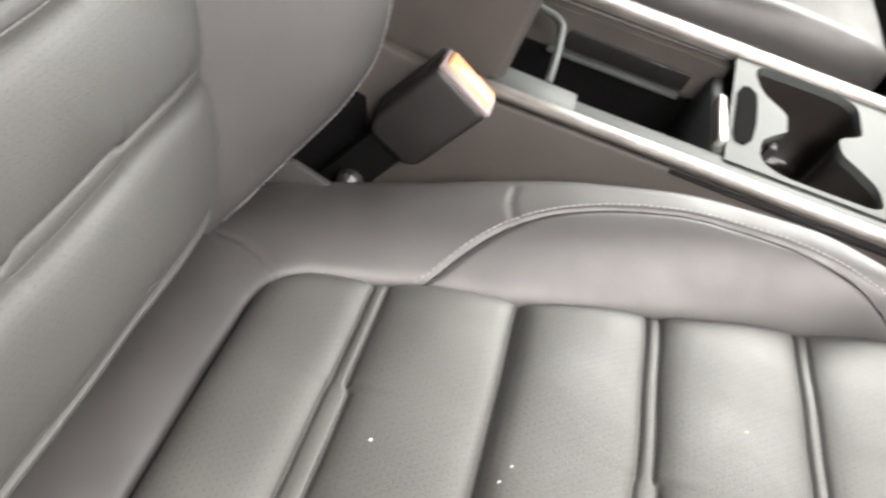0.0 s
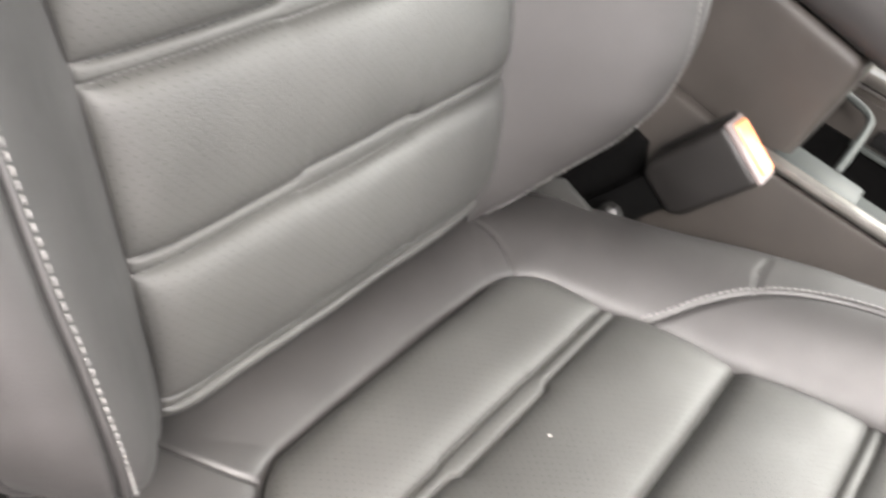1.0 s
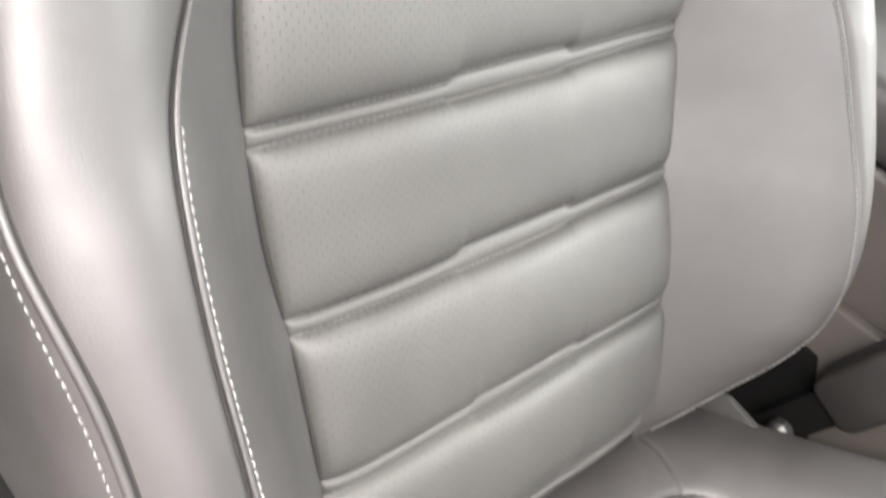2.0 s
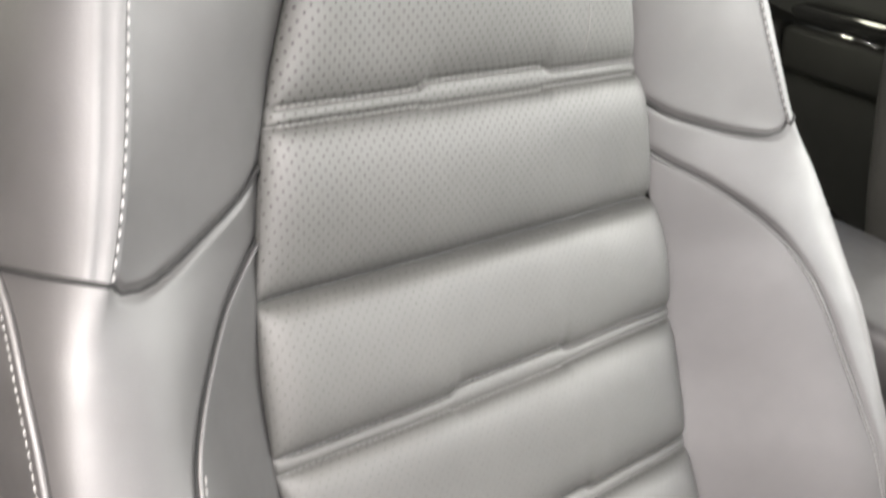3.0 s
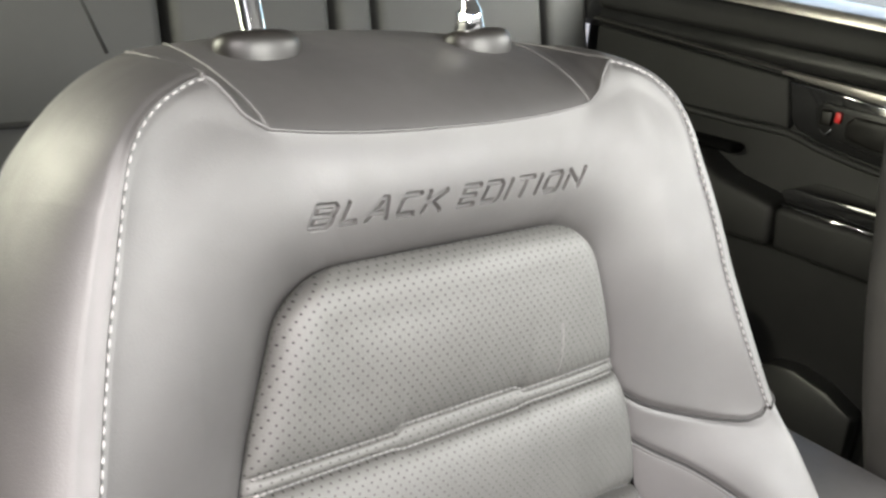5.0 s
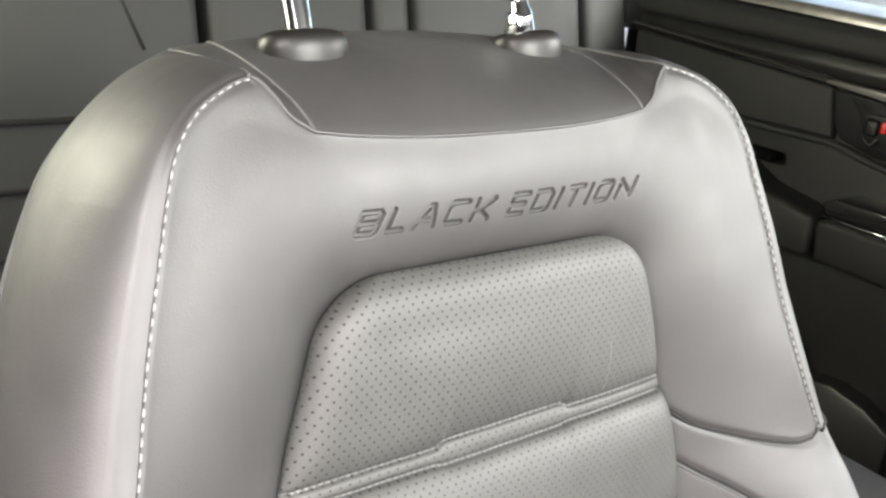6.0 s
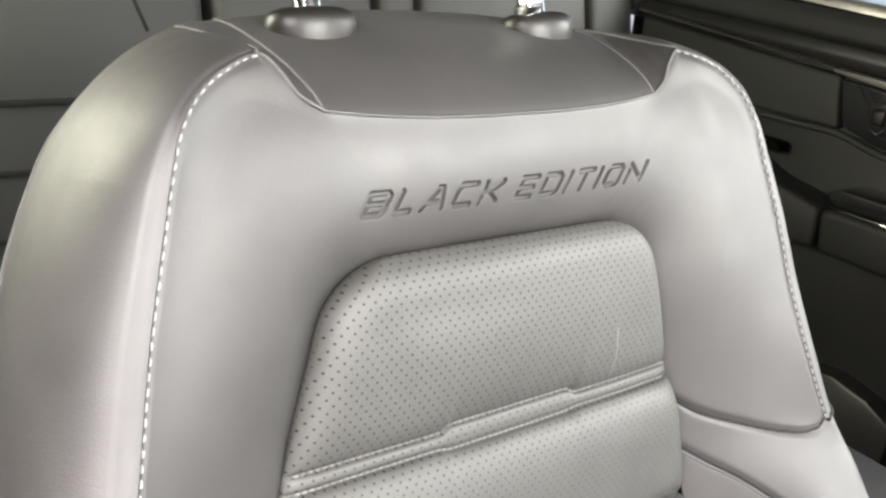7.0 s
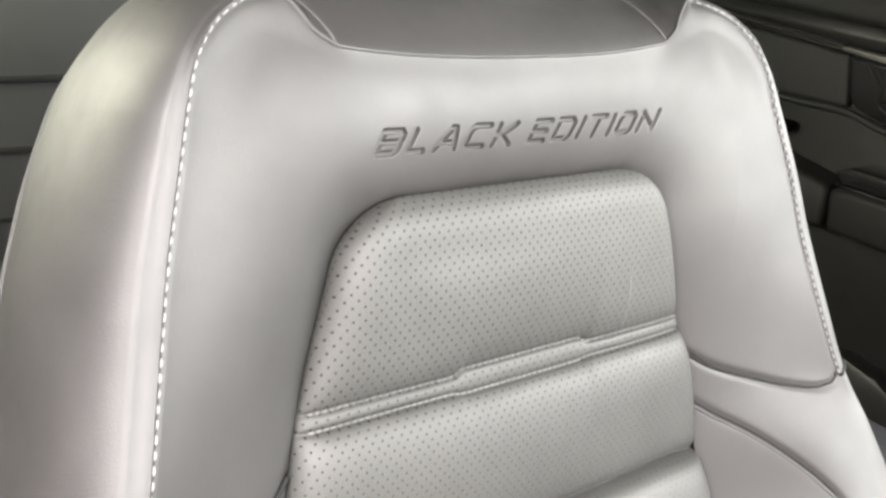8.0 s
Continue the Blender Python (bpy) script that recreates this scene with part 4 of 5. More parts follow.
def seat_fittings(seat, panel):
    for sx in (-1, 1):
        x = 0.0725 * sx
        foot = back_xyz(x, 0.5375, -0.0175)
        top = foot + BACK_UP * 0.13 + np.array([0, 0.004, 0])
        n = 40
        path = np.array([foot - BACK_UP * 0.02 + (top - foot + BACK_UP * 0.02) * k for k in np.linspace(0, 1, n)])
        rr = np.full(n, 0.0066)
        if sx > 0:
            for at in (12, 20, 28):
                rr[at:at + 2] = 0.0052
        pv, pf = tube(path, rr, 20)
        post = part("headrest_post", pv, pf, CHROME, seat, "chrome")
        # oval guide sleeve with a raised collar
        rings = [(0.0195, 0.0130, -0.010), (0.0218, 0.0150, -0.0035), (0.0229, 0.0160, 0.0010), (0.0231, 0.0162, 0.0040), (0.0224, 0.0156, 0.0070), (0.0208, 0.0142, 0.0092), (0.0185, 0.0124, 0.0102), (0.0150, 0.0106, 0.0100), (0.0100, 0.0092, 0.0082), (0.0078, 0.0078, 0.004)]
        a = np.linspace(0, 2 * np.pi, 48, endpoint=False)
        axis_x, axis_y = np.array([1.0, 0, 0]), np.array([0, 0.94, -0.342])
        up = np.array([0, 0.342, 0.94])
        v = []
        for ra, rb, hh in rings:
            c, s = np.cos(a), np.sin(a)
            sq = np.power(np.abs(c), 0.95) * np.sign(c), np.power(np.abs(s), 0.95) * np.sign(s)
            v.append(foot + sq[0][:, None] * ra * axis_x + sq[1][:, None] * rb * axis_y + up * hh)
        v = np.concatenate(v)
        f = [(i * 48 + k, i * 48 + (k + 1) % 48, (i + 1) * 48 + (k + 1) % 48, (i + 1) * 48 + k) for i in range(len(rings) - 1) for k in range(48)]
        guide = part("headrest_guide", v, f, BLACK_SATIN, seat, "black satin plastic")
        if sx > 0:
            bm = block(x - 0.0175, x - 0.0065, foot[1] - 0.008, foot[1] + 0.004, foot[2] + 0.010, foot[2] + 0.022, 0.002)
            bpart("release_button", bm, CHROME, guide, "bright release catch")
    # side flap and anchor bolt at the foot of the backrest, beside the console
    bpart("side_flap", prism([(0.02, -0.05), (0.01, 0.012), (-0.016, 0.027), (-0.054, 0.0225), (-0.060, 0.015), (-0.050, -0.05)], "x", 0.1975, 0.2035, 0.0022, 2), PLASTIC_FLAP, seat, "grey-green fabric flap")
    pv, pf = tube([(0.205, -0.050, 0.004), (0.226, -0.053, 0.006), (0.230, -0.0535, 0.0063), (0.236, -0.054, 0.007), (0.238, -0.054, 0.007)], [0.006, 0.006, 0.0095, 0.0095, 0.007], 12)
    part("anchor_bolt", pv, pf, PLASTIC, seat, "small dark metal anchor bolt", smooth=False)
    # thin pale scratch on the uppermost quilted panel
    sv = np.linspace(0.3715, 0.3425, 24)
    su = 0.0668 + 0.0016 * np.sin((0.3715 - sv) / 0.029 * 2.6)
    sw = depth_insert(sv) + 0.003 * (1 - (su / insert_half(sv)) ** 2) + insert_relief(su, sv) + 0.001 * np.sin(su * 41 + sv * 23) * np.sin(sv * 37 - su * 19)
    pv, pf = tube(back_xyz(su, sv, sw + 0.00022), 0.00022, 5)
    part("scratch_mark", pv, pf, THREAD_PALE, panel, "thin pale scratch")
    # base and runners down to the floor
    bpart("seat_base", block(-0.20, 0.20, -0.42, 0.03, -0.19, -0.045, 0.02, 3), PLASTIC, seat, "black plastic skirt")
    for sx in (-1, 1):
        bpart("seat_runner", block(0.19 * sx - 0.02, 0.19 * sx + 0.02, -0.46, 0.10, -0.30, -0.185, 0.006), PLASTIC, seat, "black metal runner")


def car_seat():
    seat = thing("car_seat", "grey quilted leather front car seat with pale stitching", "car seat", group="front seats")
    panel = seat_insert(seat)
    seat_frame(seat)
    seat_cushion(seat)
    seat_fittings(seat, panel)
    return seat


def lint(spots):
    """A few pale crumbs of lint on the cushion."""
    bm = bmesh.new()
    for x, dist, r in spots:
        a = float(cushion_insert_half(np.array(dist)))
        h = 0.006 * (1 - (x / a) ** 2) + float(cushion_relief(x, dist)) + 0.0008 * math.sin(x * 52 - dist * 31 + 0.6) * math.sin(dist * 44 + x * 23)
        at = cushion_xyz(x, dist, h + r * 0.3)
        bmesh.ops.create_icosphere(bm, subdivisions=1, radius=1.0, matrix=Matrix.LocRotScale(at.tolist(), None, (r, r * 1.3, r * 0.6)))
    tagged(bpart("lint", bm, LINT), "tiny pale crumbs of lint on the seat cushion", "lint", kind="stuff")


LINT = surface("pale_lint", (0.5, 0.48, 0.45), (0.6, 0.58, 0.55), 0.9, 500, 0.3, 4000)
lint([(0.0093, 0.129, 0.0008), (0.0101, 0.195, 0.0006), (0.0207, 0.199, 0.0006), (0.0923, 0.318, 0.0004)])
driver_seat = car_seat()
passenger_seat = copy_thing(driver_seat, pose(0.803, 0.035, 0.03))
# its backrest stands more upright
upright = pose(0, 0.06, -0.02) @ pose(0, 0, 0, 10, 0, 0) @ pose(0, -0.06, 0.02)
for piece in passenger_seat.children:
    if piece.data.vertices[len(piece.data.vertices) // 2].co.z - 0.012 > -0.6 * (piece.data.vertices[len(piece.data.vertices) // 2].co.y - 0.05) and "cushion" not in piece.name and "seat_" not in piece.name:
        piece.matrix_basis = upright


# ---------------------------------------------------------------- the cabin's shell
def shell():
    tagged(bpart("ground", block(-60, 60, -60, 60, -0.85, -0.75, 0), ASPHALT, smooth=False), "grey asphalt ground outside the car", "ground", kind="structure")
    tagged(bpart("floor", block(-0.50, 1.24, -1.3, 1.35, -0.36, -0.30, 0), CARPET, smooth=False), "black carpeted car floor", "floor", kind="structure")
    # the unseen roof and rail reach forward to cut sky light on the seat
    tagged(bpart("ceiling", block(-0.45, 1.19, -0.56, 1.6, 0.93, 0.97, 0.01), HEADLINER), "grey cloth headliner of the car", "ceiling", kind="structure")
    tagged(bpart("trim_roof_rail", block(-0.49, -0.41, -0.56, 1.45, 0.885, 0.96, 0.012, 3), HEADLINER), "grey roof rail trim over the door opening", "roof rail", kind="structure")
    # rear wall behind the rear bench
    tagged(bpart("wall_rear", block(-0.50, 1.24, 1.42, 1.46, -0.30, 0.95, 0.005), PLASTIC_SOFT), "dark trim behind the rear bench", "wall", kind="structure")
    # bulkhead below the windscreen; dashboard and cowl are unseen, sized to shade the seat
    tagged(bpart("wall_front", block(-0.50, 1.24, -1.30, -0.66, 0.05, 0.54, 0.06, 4), PLASTIC_SOFT), "unseen dark grey dashboard, raised to shade the seat", "dashboard", kind="structure")
    tagged(bpart("wall_front_shade", block(-0.26, 0.26, -0.86, -0.56, 0.28, 0.695, 0.05, 4), PLASTIC_SOFT), "unseen dark block on the dashboard, added to shade the seat", "dashboard", kind="structure")
    tagged(bpart("wall_bulkhead", block(-0.50, 1.24, -1.34, -1.28, -0.30, 0.42, 0.01), PLASTIC_SOFT), "dark bulkhead under the dashboard", "wall", kind="structure")
    # far side of the front: door below the window
    tagged(bpart("wall_far_front", block(1.10, 1.16, -1.12, 0.30, -0.30, 0.56, 0.015), PLASTIC_SOFT), "dark front passenger door trim", "wall", kind="structure")
    tagged(bpart("pillar_far", block(1.07, 1.16, 0.28, 0.40, -0.30, 0.945, 0.02), PLASTIC_SOFT), "dark centre pillar trim", "pillar", kind="structure")
    tagged(bpart("pillar_rear_far", block(1.02, 1.16, 1.05, 1.45, 0.50, 0.945, 0.03), PLASTIC_SOFT), "dark rear pillar trim", "pillar", kind="structure")
    # a plain dark wall, unseen and added, blocks light on the near side
    tagged(bpart("wall_light_block", block(-1.62, -1.50, -3.2, 3.0, -0.75, 1.50, 0.02), PLASTIC_SOFT, smooth=False), "unseen dark wall added beside the car to block light", "wall", kind="structure")
    # near side: sill, unseen centre pillar widened to block light, rear door
    tagged(bpart("sill", block(-0.50, -0.40, -1.1, 0.35, -0.36, -0.24, 0.02), PLASTIC), "black door sill trim", "sill", kind="structure")
    tagged(bpart("pillar_near", block(-0.52, -0.42, 0.19, 0.50, -0.30, 0.945, 0.03), PLASTIC_SOFT), "dark centre pillar trim", "pillar", kind="structure")
    tagged(bpart("wall_near_rear", block(-0.50, -0.44, 0.50, 1.45, -0.30, 0.56, 0.015), PLASTIC_SOFT), "dark rear door trim", "wall", kind="structure")


shell()
MOUTH = surface("pale_grey_plastic", (0.16, 0.135, 0.13), (0.2, 0.17, 0.165), 0.4, 60, 0.1, 900)


def rear_door():
    door = thing("rear_door", "dark grey rear car door with armrest and inner handle", "car door", (1.05, 0.6, 0.0))

    def put(name, bm, mat, label="", parent=door):
        bmesh.ops.translate(bm, vec=(-1.05, -0.6, 0), verts=bm.verts)
        return bpart(name, bm, mat, parent, label)
    def sloped(bm, rate, level=0.5):
        for vert in bm.verts:
            vert.co.z += rate * (vert.co.y - level)
        return bm
    put("door_panel", block(1.07, 1.13, 0.38, 1.10, -0.28, 0.56, 0.02, 3), PLASTIC_SOFT)
    # upper trim with a ledge under the window, and the dark hollow below it
    put("upper_trim", sloped(prism([(1.060, 0.516), (1.046, 0.524), (1.046, 0.548), (1.055, 0.562), (1.12, 0.575), (1.12, 0.516)], "y", 0.38, 1.12, 0.006), 0.03), CLOTH_DARK)
    put("window_ledge", sloped(prism([(1.050, 0.562), (1.056, 0.580), (1.12, 0.592), (1.12, 0.566)], "y", 0.38, 1.12, 0.004), 0.05), SILVER, "pale metal window ledge")
    put("upper_hollow", sloped(prism([(1.062, 0.478), (1.056, 0.498), (1.062, 0.516), (1.09, 0.516), (1.09, 0.478)], "y", 0.38, 1.10, 0.004), 0.035), PLASTIC)
    # strip: a bright wedge over the handle, thin and dull behind it
    put("trim_wedge", prism([(0.38, 0.452), (0.38, 0.474), (0.50, 0.4785), (0.645, 0.4845), (0.645, 0.4795), (0.50, 0.4635)], "x", 1.040, 1.062, 0.002), SILVER, "satin silver wedge strip")
    put("trim_strip", sloped(prism([(1.045, 0.4715), (1.043, 0.4735), (1.048, 0.4765), (1.075, 0.4765), (1.075, 0.4715)], "y", 0.646, 1.10, 0.001), 0.072), DULL_STRIP, "thin dull grey strip")
    put("insert", prism([(0.622, 0.394), (0.638, 0.473), (1.05, 0.502), (1.05, 0.389)], "x", 1.052, 1.08, 0.006, 3), CLOTH_DARK, "dark grey cloth insert")
    v, f = tube(np.array(resample([(1.056, 0.98, 0.387), (1.056, 0.83, 0.386), (1.055, 0.72, 0.386), (1.054, 0.63, 0.388), (1.052, 0.56, 0.375), (1.050, 0.475, 0.364), (1.050, 0.40, 0.360)], 60)) - np.array([1.05, 0.6, 0]), 0.006, 8)
    part("lip", v, f, CLOTH_DARK, door)
    bezel = put("handle_bezel", prism([(0.38, 0.368), (0.475, 0.373), (0.557, 0.384), (0.605, 0.397), (0.617, 0.412), (0.632, 0.471), (0.38, 0.452)], "x", 1.047, 1.08, 0.004), BLACK_GLOSS, "glossy black handle surround")
    v, f = tube(np.array([(1.046, 0.630, 0.469), (1.045, 0.56, 0.464), (1.044, 0.40, 0.4525)]) - np.array([1.05, 0.6, 0]), 0.0016, 6)
    part("handle_chrome", v, f, CHROME, bezel, "chrome line")
    put("handle_recess", prism([(0.39, 0.385), (0.479, 0.388), (0.555, 0.400), (0.570, 0.412), (0.578, 0.438), (0.565, 0.449), (0.39, 0.444)], "x", 1.043, 1.05, 0.003), PLASTIC, parent=bezel)
    put("door_handle", prism([(0.40, 0.394), (0.478, 0.396), (0.518, 0.404), (0.522, 0.425), (0.510, 0.438), (0.40, 0.436)], "x", 1.034, 1.045, 0.004, 3), BLACK_SATIN, "black inner handle", parent=bezel)
    put("lock_knob", block(1.036, 1.046, 0.545, 0.566, 0.415, 0.440, 0.006, 3), BLACK_SATIN, "black lock knob", parent=bezel)
    put("lock_mark", block(1.036, 1.044, 0.531, 0.541, 0.423, 0.440, 0.003), RED, "red lock mark", parent=bezel)
    # a bent chrome cord makes the glint beside the lock
    v, f = tube(np.array(resample([(1.037, 0.562, 0.409), (1.036, 0.550, 0.404), (1.036, 0.541, 0.413)], 14)) - np.array([1.05, 0.6, 0]), 0.0014, 6)
    part("lock_glint", v, f, CHROME, bezel, "small chrome curve added as a glint")
    # armrest in two lengths, with a glossy switch plate edged in chrome
    put("armrest_front", prism([(0.38, 0.212), (0.38, 0.283), (0.566, 0.286), (0.583, 0.279), (0.572, 0.216)], "x", 0.990, 1.08, 0.010, 3), GRIP, "dark grey padded grip")
    put("switch_plate", prism([(0.38, 0.288), (0.38, 0.316), (0.560, 0.319), (0.584, 0.308), (0.572, 0.289)], "x", 1.002, 1.07, 0.004), BLACK_GLOSS, "glossy black switch plate")
    v, f = tube(np.array([(0.996, 0.574, 0.2885), (0.994, 0.50, 0.2880), (0.994, 0.39, 0.2865)]) - np.array([1.05, 0.6, 0]), 0.0020, 6)
    part("switch_line", v, f, CHROME, door, "chrome edge")
    put("armrest_rear", prism([(0.588, 0.212), (0.590, 0.281), (0.70, 0.300), (0.76, 0.330), (0.93, 0.352), (0.95, 0.27), (0.72, 0.206)], "x", 1.000, 1.09, 0.012, 3), GRIP, "dark grey padded armrest")
    # no hollow is cut; a solid black block gives its dark
    put("pull_hollow", block(1.030, 1.066, 0.70, 0.80, 0.335, 0.352, 0.008, 3), SHADE_AND_TRIM, "black block for a dark pull hollow")
    put("pocket", prism([(0.40, -0.22), (0.40, -0.02), (0.45, 0.004), (0.51, 0.017), (0.56, 0.010), (0.60, -0.03), (0.80, -0.06), (0.80, -0.22)], "x", 1.03, 1.08, 0.01, 2), PLASTIC)


GRIP = surface("dark_grey_padding", (0.0085, 0.0085, 0.0080), (0.0120, 0.0120, 0.0112), 0.6, 30, 0.3, 1500, spec=0.3)
rear_door()


def window(name, y0, y1, z0, z1, x, label, mat=GLASS, clear=True):
    ob = tagged(new(name), label, "window", kind="structure")
    ob.location = (x, (y0 + y1) / 2, z0)
    bm = block(-0.002, 0.002, -(y1 - y0) / 2, (y1 - y0) / 2, 0, z1 - z0, 0)
    pane = bpart("pane", bm, mat, ob, "clear car glass" if clear else "dark tinted glass that blocks light", smooth=False)
    pane.visible_shadow = not clear


window("window_1", 0.40, 1.05, 0.59, 0.935, 1.11, "clear rear side window of the car")
# unseen pane, tinted dark and added to keep sky light out
window("window_light_block", 0.50, 1.42, 0.56, 0.935, -0.546, "unseen rear side window, tinted dark to block light", TINTED, False)


# ---------------------------------------------------------------- rear bench
def rear_bench():
    bench = thing("rear_bench", "dark grey rear bench seat with upright panels", "rear seat", (0.35, 1.0, -0.3))

    def put(name, bm, mat, label=""):
        bmesh.ops.translate(bm, vec=(-0.35, -1.0, 0.3), verts=bm.verts)
        return bpart(name, bm, mat, bench, label)
    # cushion, split in the middle
    put("bench_cushion", prism([(0.60, -0.02), (0.58, 0.06), (0.62, 0.10), (1.02, 0.05), (1.05, -0.10), (0.62, -0.12)], "x", -0.36, 1.02, 0.02, 3), CLOTH_DARK)
    put("bench_base", block(-0.36, 1.02, 0.68, 1.1, -0.30, -0.09, 0.02), PLASTIC_SOFT)

    def panel(x0, x1, name="backrest"):
        put(name, prism([(0.98, 0.02), (0.955, 0.08), (1.00, 0.30), (1.07, 0.58), (1.10, 0.62), (1.17, 0.62), (1.17, 0.0), (1.0, 0.0)], "x", x0, x1, 0.018, 3), CLOTH_DARK)
    panel(-0.38, 0.198)
    panel(0.211, 0.462)
    panel(0.473, 0.540, "backrest_edge")
    panel(0.549, 0.910)
    panel(0.920, 1.03)
    v, f = tube(np.array([(0.078, 1.072, 0.572), (0.0935, 1.0605, 0.535), (0.118, 1.043, 0.470)]) - np.array([0.35, 1.0, -0.3]), 0.0028, 6)
    part("seam", v, f, SEAM_DARK, bench)
    for z, y in ((0.39, 1.016), (0.31, 0.998), (0.23, 0.984)):
        put("seam", block(-0.36, 0.14, y - 0.001, y + 0.02, z - 0.003, z + 0.003, 0.001), SEAM_DARK)


rear_bench()


# ---------------------------------------------------------------- centre console
def console_top(y):
    return 0.0725 + 0.17 * (-y)


def centre_console():
    con = thing("centre_console", "warm grey centre console with silver rails and cup holders", "centre console", (0.38, -0.2, -0.3))

    def put(name, bm, mat, label=""):
        bmesh.ops.translate(bm, vec=(-0.38, 0.2, 0.3), verts=bm.verts)
        return bpart(name, bm, mat, con, label)
    y0, y1 = -0.66, -0.115
    z0, z1 = console_top(y0), console_top(y1)
    # side walls
    put("side_wall", prism([(y0, -0.30), (y0, z0 - 0.006), (y1, z1 - 0.006), (0.26, z1 - 0.02), (0.26, -0.30)], "x", 0.292, 0.306, 0.004), PLASTIC_BROWN)
    put("side_wall", prism([(y0, -0.30), (y0, z0 + 0.012), (y1, z1 + 0.012), (0.26, z1), (0.26, -0.30)], "x", 0.462, 0.476, 0.004), PLASTIC_BROWN)
    # near-black sheet paints the shade between seat and console
    put("gap_shade", prism([(-0.085, -0.30), (-0.07, -0.03), (-0.035, 0.04), (0.25, 0.055), (0.25, -0.30)], "x", 0.284, 0.2905, 0.002), SHADE_AND_TRIM, "black sheet for the shade in the gap")
    # rails along both edges
    put("rail", prism([(y0, z0 - 0.006), (y0, z0 + 0.004), (y1 + 0.02, z1 + 0.002), (y1 + 0.02, z1 - 0.006)], "x", 0.290, 0.302, 0.003), SILVER, "satin silver rail")
    put("rail", prism([(y0, z0 + 0.012), (y0, z0 + 0.024), (0.0, z1 + 0.006), (0.0, z1 - 0.006)], "x", 0.458, 0.476, 0.003), SILVER, "satin silver rail")
    # flat margin beside the near rail
    put("margin", prism([(y0, z0 - 0.010), (y0, z0), (y1, z1), (y1, z1 - 0.010)], "x", 0.302, 0.326, 0.002), GREY_GLOSS, "grey metallic margin")
    put("margin", prism([(-0.172, console_top(-0.172) - 0.02), (-0.172, console_top(-0.172) + 0.0015), (y1 + 0.01, z1 + 0.0015), (y1 + 0.01, z1 - 0.02)], "x", 0.302, 0.334, 0.003), GREY_GLOSS, "grey metallic corner")
    # trough floor and its inner walls
    put("trough_floor", prism([(y0, z0 - 0.095), (y0, z0 - 0.085), (y1, z1 - 0.075), (y1, z1 - 0.085)], "x", 0.306, 0.462, 0.0), PLASTIC)
    put("trough_wall", prism([(y0, z0 - 0.09), (y0, z0 - 0.008), (y1, z1 - 0.008), (y1, z1 - 0.08)], "x", 0.322, 0.328, 0.0), PLASTIC)
    put("trough_wall", prism([(-0.285, console_top(-0.285) - 0.028), (-0.285, console_top(-0.285) + 0.010), (y1, z1 + 0.008), (y1, z1 - 0.028)], "x", 0.448, 0.462, 0.0), PLASTIC_BROWN)
    # the far wall is black below its brown part
    put("trough_wall_lower", prism([(-0.285, console_top(-0.285) - 0.09), (-0.285, console_top(-0.285) - 0.0285), (y1, z1 - 0.0285), (y1, z1 - 0.08)], "x", 0.446, 0.462, 0.0), SHADE_AND_TRIM, "black lower trough wall")
    put("slot", prism([(-0.262, console_top(-0.262) - 0.022), (-0.262, console_top(-0.262) - 0.006), (-0.155, console_top(-0.155) - 0.006), (-0.155, console_top(-0.155) - 0.022)], "x", 0.443, 0.449, 0.001), BLACK_GLOSS)
    put("slot_edge", prism([(-0.262, console_top(-0.262) - 0.030), (-0.262, console_top(-0.262) - 0.026), (-0.145, console_top(-0.145) - 0.026), (-0.145, console_top(-0.145) - 0.030)], "x", 0.440, 0.449, 0.001), GREY_GLOSS)
    # divider in front of the trough, then the cup holder frame
    put("divider", prism([(-0.286, console_top(-0.286) - 0.09), (-0.286, console_top(-0.286) + 0.001), (-0.276, console_top(-0.276) + 0.001), (-0.274, console_top(-0.274) - 0.08)], "x", 0.328, 0.448, 0.003), GREY_GLOSS)
    put("clip_edge", block(0.334, 0.404, -0.2845, -0.2765, console_top(-0.28) - 0.04, console_top(-0.28) + 0.009, 0.0025, 3), SILVER, "satin metal bar")
    cup_frame(put)
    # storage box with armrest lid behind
    # no gap here: a black strip paints the shade below the rail
    put("rail_shade_strip", prism([(y0, z0 - 0.0125), (y0, z0 - 0.0065), (-0.25, console_top(-0.25) - 0.0065), (-0.25, console_top(-0.25) - 0.0085)], "x", 0.2895, 0.293, 0.0005), BLACK_GLOSS, "black strip for the shade under the rail")
    put("storage_box", prism([(-0.118, 0.06), (-0.112, 0.17), (-0.105, 0.181), (0.25, 0.181), (0.25, -0.1), (-0.118, -0.1)], "x", 0.310, 0.462, 0.008, 3), PLASTIC_BROWN)
    put("armrest_lid", prism([(-0.150, 0.190), (-0.155, 0.215), (-0.135, 0.232), (0.24, 0.240), (0.25, 0.183), (-0.12, 0.183)], "x", 0.302, 0.470, 0.014, 4), LEATHER, "grey leather armrest")
    # bright trim loop at the box's front
    loop = resample([(0.332, -0.148, 0.098), (0.345, -0.1475, 0.101), (0.385, -0.145, 0.107), (0.405, -0.142, 0.110), (0.413, -0.132, 0.111), (0.415, -0.095, 0.110)], 40)
    v, f = tube(loop - np.array([0.38, -0.2, -0.3]), 0.0032, 8)
    part("trim_loop", v, f, GREY_GLOSS, con, "grey metallic trim loop")
    return con


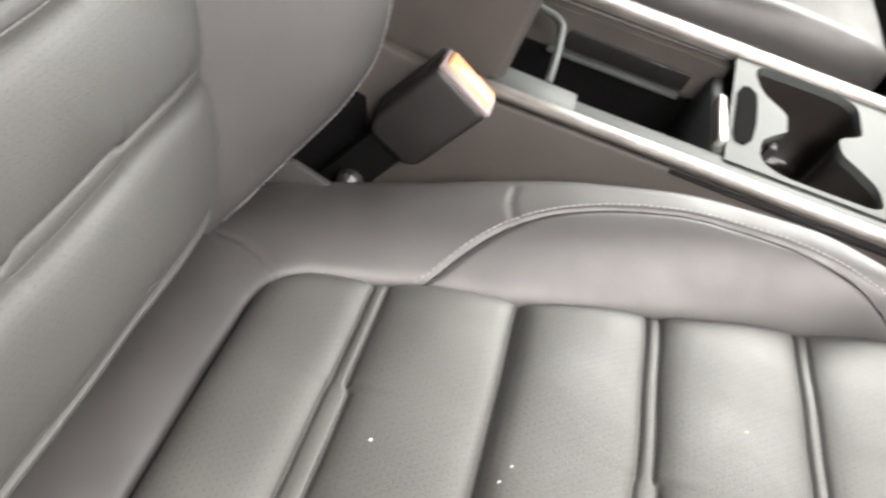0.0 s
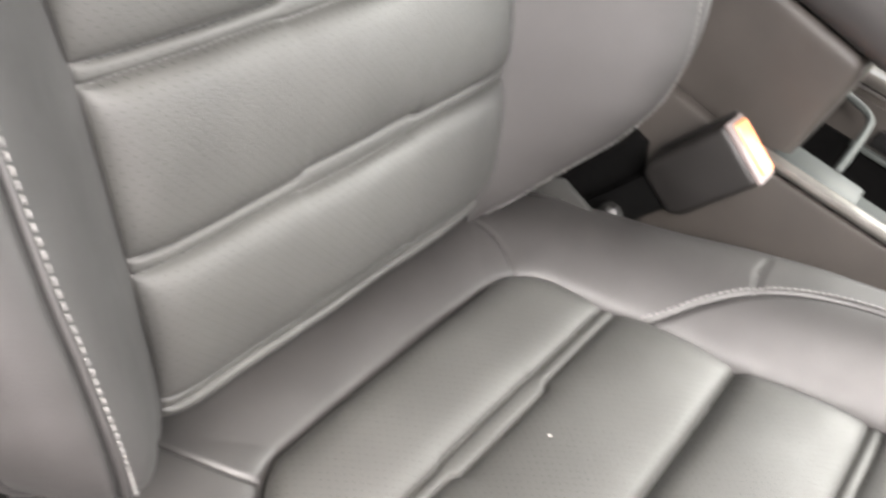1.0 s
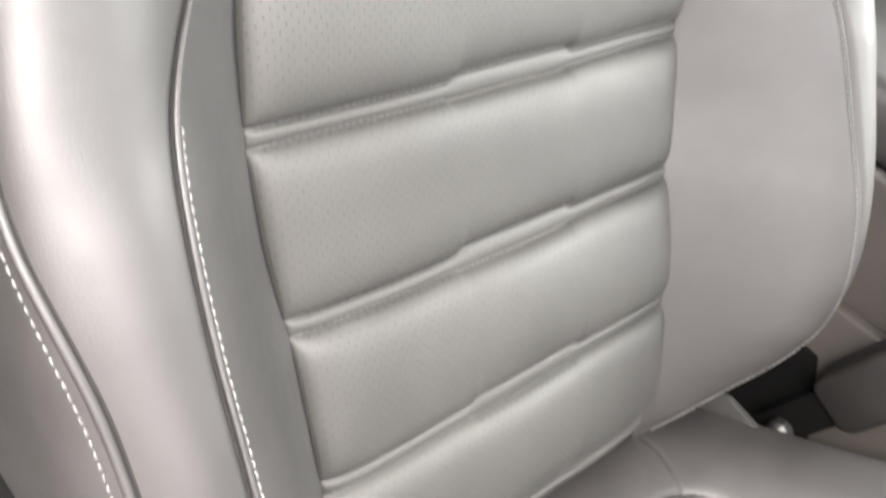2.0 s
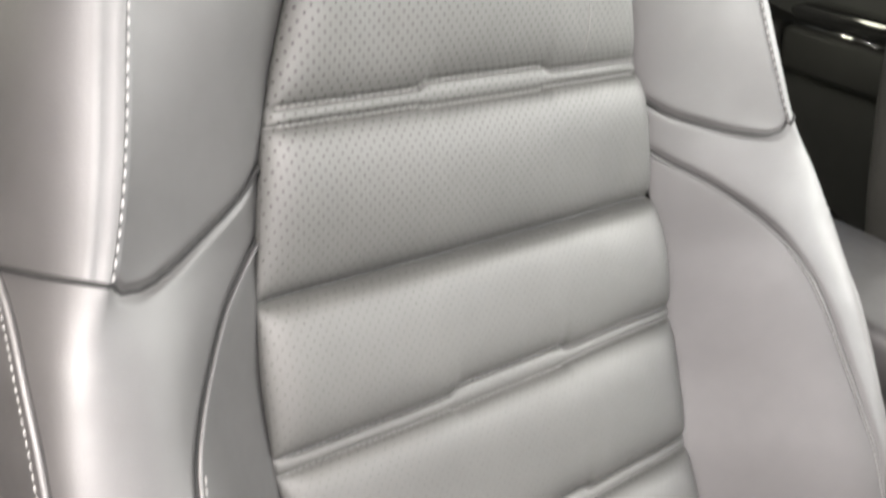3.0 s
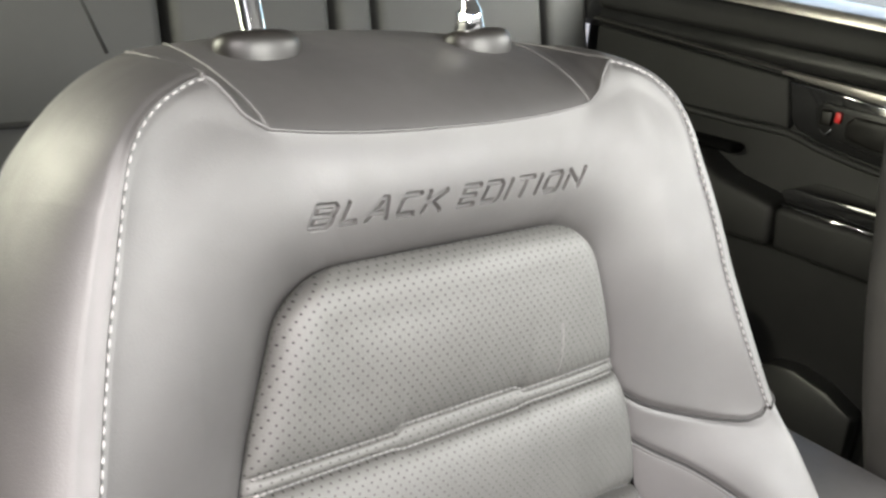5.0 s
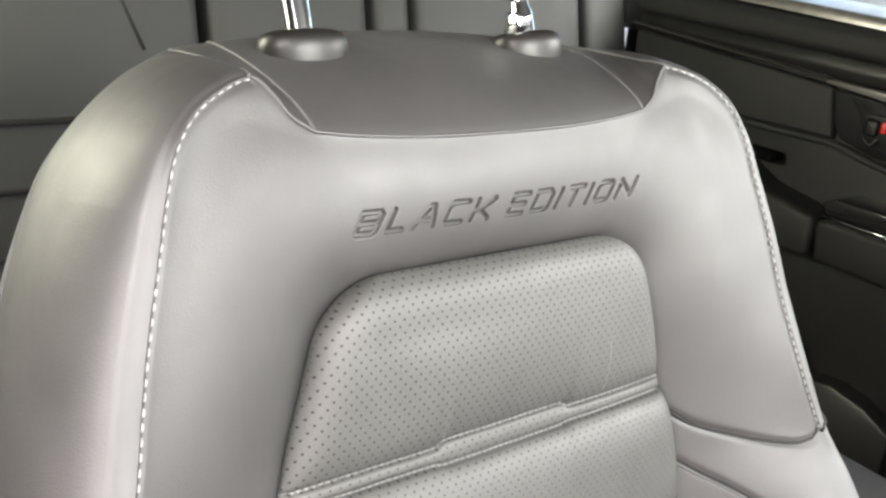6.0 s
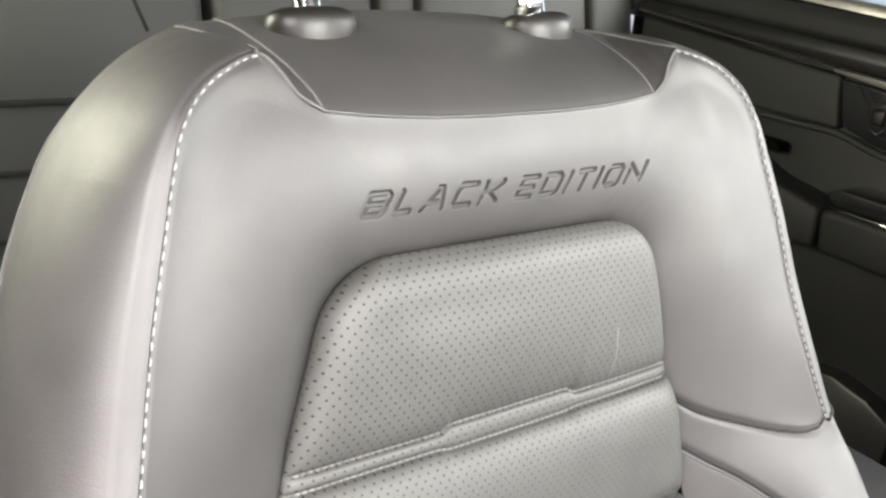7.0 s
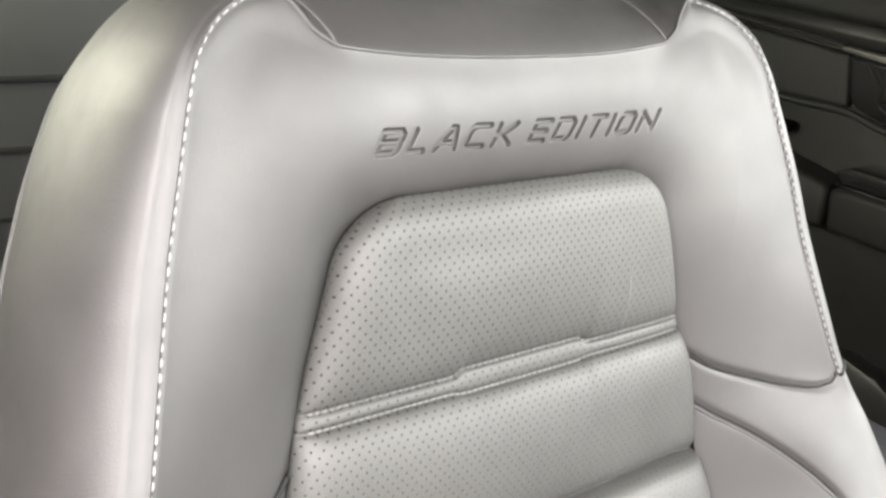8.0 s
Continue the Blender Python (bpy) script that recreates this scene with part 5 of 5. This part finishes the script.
def cup_frame(put):
    """A sloping plate with one waisted opening over two cup wells, and the well below it."""
    def plate(x, y):
        return console_top(y) + 0.13 * (x - 0.32) + 0.002
    far = [(0.379, -0.331), (0.396, -0.331), (0.421, -0.309), (0.445, -0.302), (0.455, -0.310), (0.456, -0.372), (0.446, -0.390), (0.412, -0.393), (0.393, -0.374), (0.379, -0.376)]
    near = [(0.366, -0.390), (0.349, -0.405), (0.332, -0.408), (0.325, -0.398), (0.324, -0.336), (0.329, -0.318), (0.341, -0.311), (0.356, -0.312), (0.366, -0.319), (0.379, -0.331)]
    line = resample(far + near, 72)[:-1]
    n = len(line)
    bm = bmesh.new()
    hole = [bm.verts.new((x, y, plate(x, y))) for x, y in line]
    box = [(0.319, -0.285), (0.460, -0.285), (0.460, -0.64), (0.319, -0.64)]
    rim = [bm.verts.new((x, y, plate(x, y))) for x, y in box]
    edges = [bm.edges.new((loop[k], loop[(k + 1) % len(loop)])) for loop in (hole, rim) for k in range(len(loop))]
    bmesh.ops.triangle_fill(bm, use_beauty=True, use_dissolve=False, edges=edges)
    low = [bm.verts.new((0.39 + (x - 0.39) * 0.985, -0.355 + (y + 0.355) * 0.985, plate(x, y) - 0.007)) for x, y in line]
    for k in range(n):
        bm.faces.new((hole[k], hole[(k + 1) % n], low[(k + 1) % n], low[k]))
    put("cup_frame", bm, GREY_GLOSS, "grey-green metallic cup holder plate")
    bm = bmesh.new()
    rings = []
    for k, dz in ((0.992, -0.006), (0.97, -0.03), (0.93, -0.072), (0.86, -0.078)):
        rings.append([bm.verts.new((0.39 + (x - 0.39) * k, -0.355 + (y + 0.355) * k, plate(x, y) + dz)) for x, y in line])
    for a, b in zip(rings[:-1], rings[1:]):
        for k in range(n):
            bm.faces.new((a[k], a[(k + 1) % n], b[(k + 1) % n], b[k]))
    bm.faces.new(rings[-1])
    put("cup_well", bm, WELL, "dark brown glossy cup well")
    bm = bmesh.new()
    mat = [(0.344, -0.291), (0.352, -0.2885), (0.405, -0.2885), (0.416, -0.292), (0.418, -0.298), (0.412, -0.304), (0.398, -0.3055), (0.372, -0.306), (0.352, -0.304), (0.343, -0.298)]
    top = [bm.verts.new((x, y, plate(x, y) + 0.0012)) for x, y in mat]
    foot = [bm.verts.new((x, y, plate(x, y) - 0.004)) for x, y in mat]
    bm.faces.new(top)
    for k in range(len(mat)):
        bm.faces.new((top[k], top[(k + 1) % len(mat)], foot[(k + 1) % len(mat)], foot[k]))
    put("rubber_inlay", bm, SHADE_AND_TRIM, "black rubber inlay")
    # rubber grips that stand into the opening
    for x, y in ((0.372, -0.326), (0.386, -0.379)):
        put("cup_grip", block(x - 0.008, x + 0.008, y - 0.004, y + 0.004, plate(x, y) - 0.045, plate(x, y) - 0.008, 0.003, 2), PLASTIC, "black rubber grip")


WELL = surface("dark_brown_plastic", (0.010, 0.0085, 0.0075), (0.015, 0.013, 0.0115), 0.3, 40, 0.1, 900)
centre_console()


# ---------------------------------------------------------------- seat belt buckle
def belt_buckle():
    buckle = thing("belt_buckle", "dark grey seat belt buckle with lit orange-red button", "belt buckle", (0.262, -0.06, 0.02))
    m = BUCKLE_POSE

    def put(name, bm, mat, label="", parent=buckle):
        bmesh.ops.transform(bm, matrix=Matrix.Translation((-0.262, 0.06, -0.02)) @ m, verts=bm.verts)
        return bpart(name, bm, mat, parent, label)
    # local axes: z along the buckle to its mouth, y across its width, x through its thickness
    body = prism([(-0.018, -0.026), (-0.024, -0.016), (-0.0245, 0.052), (0.0245, 0.052), (0.024, -0.016), (0.018, -0.026)], "x", -0.013, 0.013, 0.006, 3)
    put("body", body, PLASTIC_BUCKLE)
    put("back_shell", prism([(-0.020, -0.027), (-0.0255, -0.017), (-0.026, 0.050), (0.026, 0.050), (0.0255, -0.017), (0.020, -0.027)], "x", 0.0125, 0.0165, 0.0015, 2), PLASTIC, "black rear shell")
    mouth = put("mouth", block(-0.0125, 0.0125, -0.0240, 0.0240, 0.050, 0.0545, 0.003, 2), MOUTH, "pale grey mouth plate")
    put("button", block(-0.0075, 0.0095, -0.0205, 0.0205, 0.052, 0.0575, 0.003, 3), ORANGE, "lit orange-red release button", mouth)
    put("stalk", block(-0.007, 0.007, -0.015, 0.015, -0.13, -0.02, 0.004, 2), SHADE_AND_TRIM, "black webbing stalk")


PLASTIC_BUCKLE = surface("buckle_plastic", (0.0075, 0.0068, 0.0064), (0.0105, 0.0096, 0.0090), 0.5, 40, 0.3, 1500)
BUCKLE_POSE = pose(0.262, -0.075, 0.058, 20.8, 0, 0)
belt_buckle()
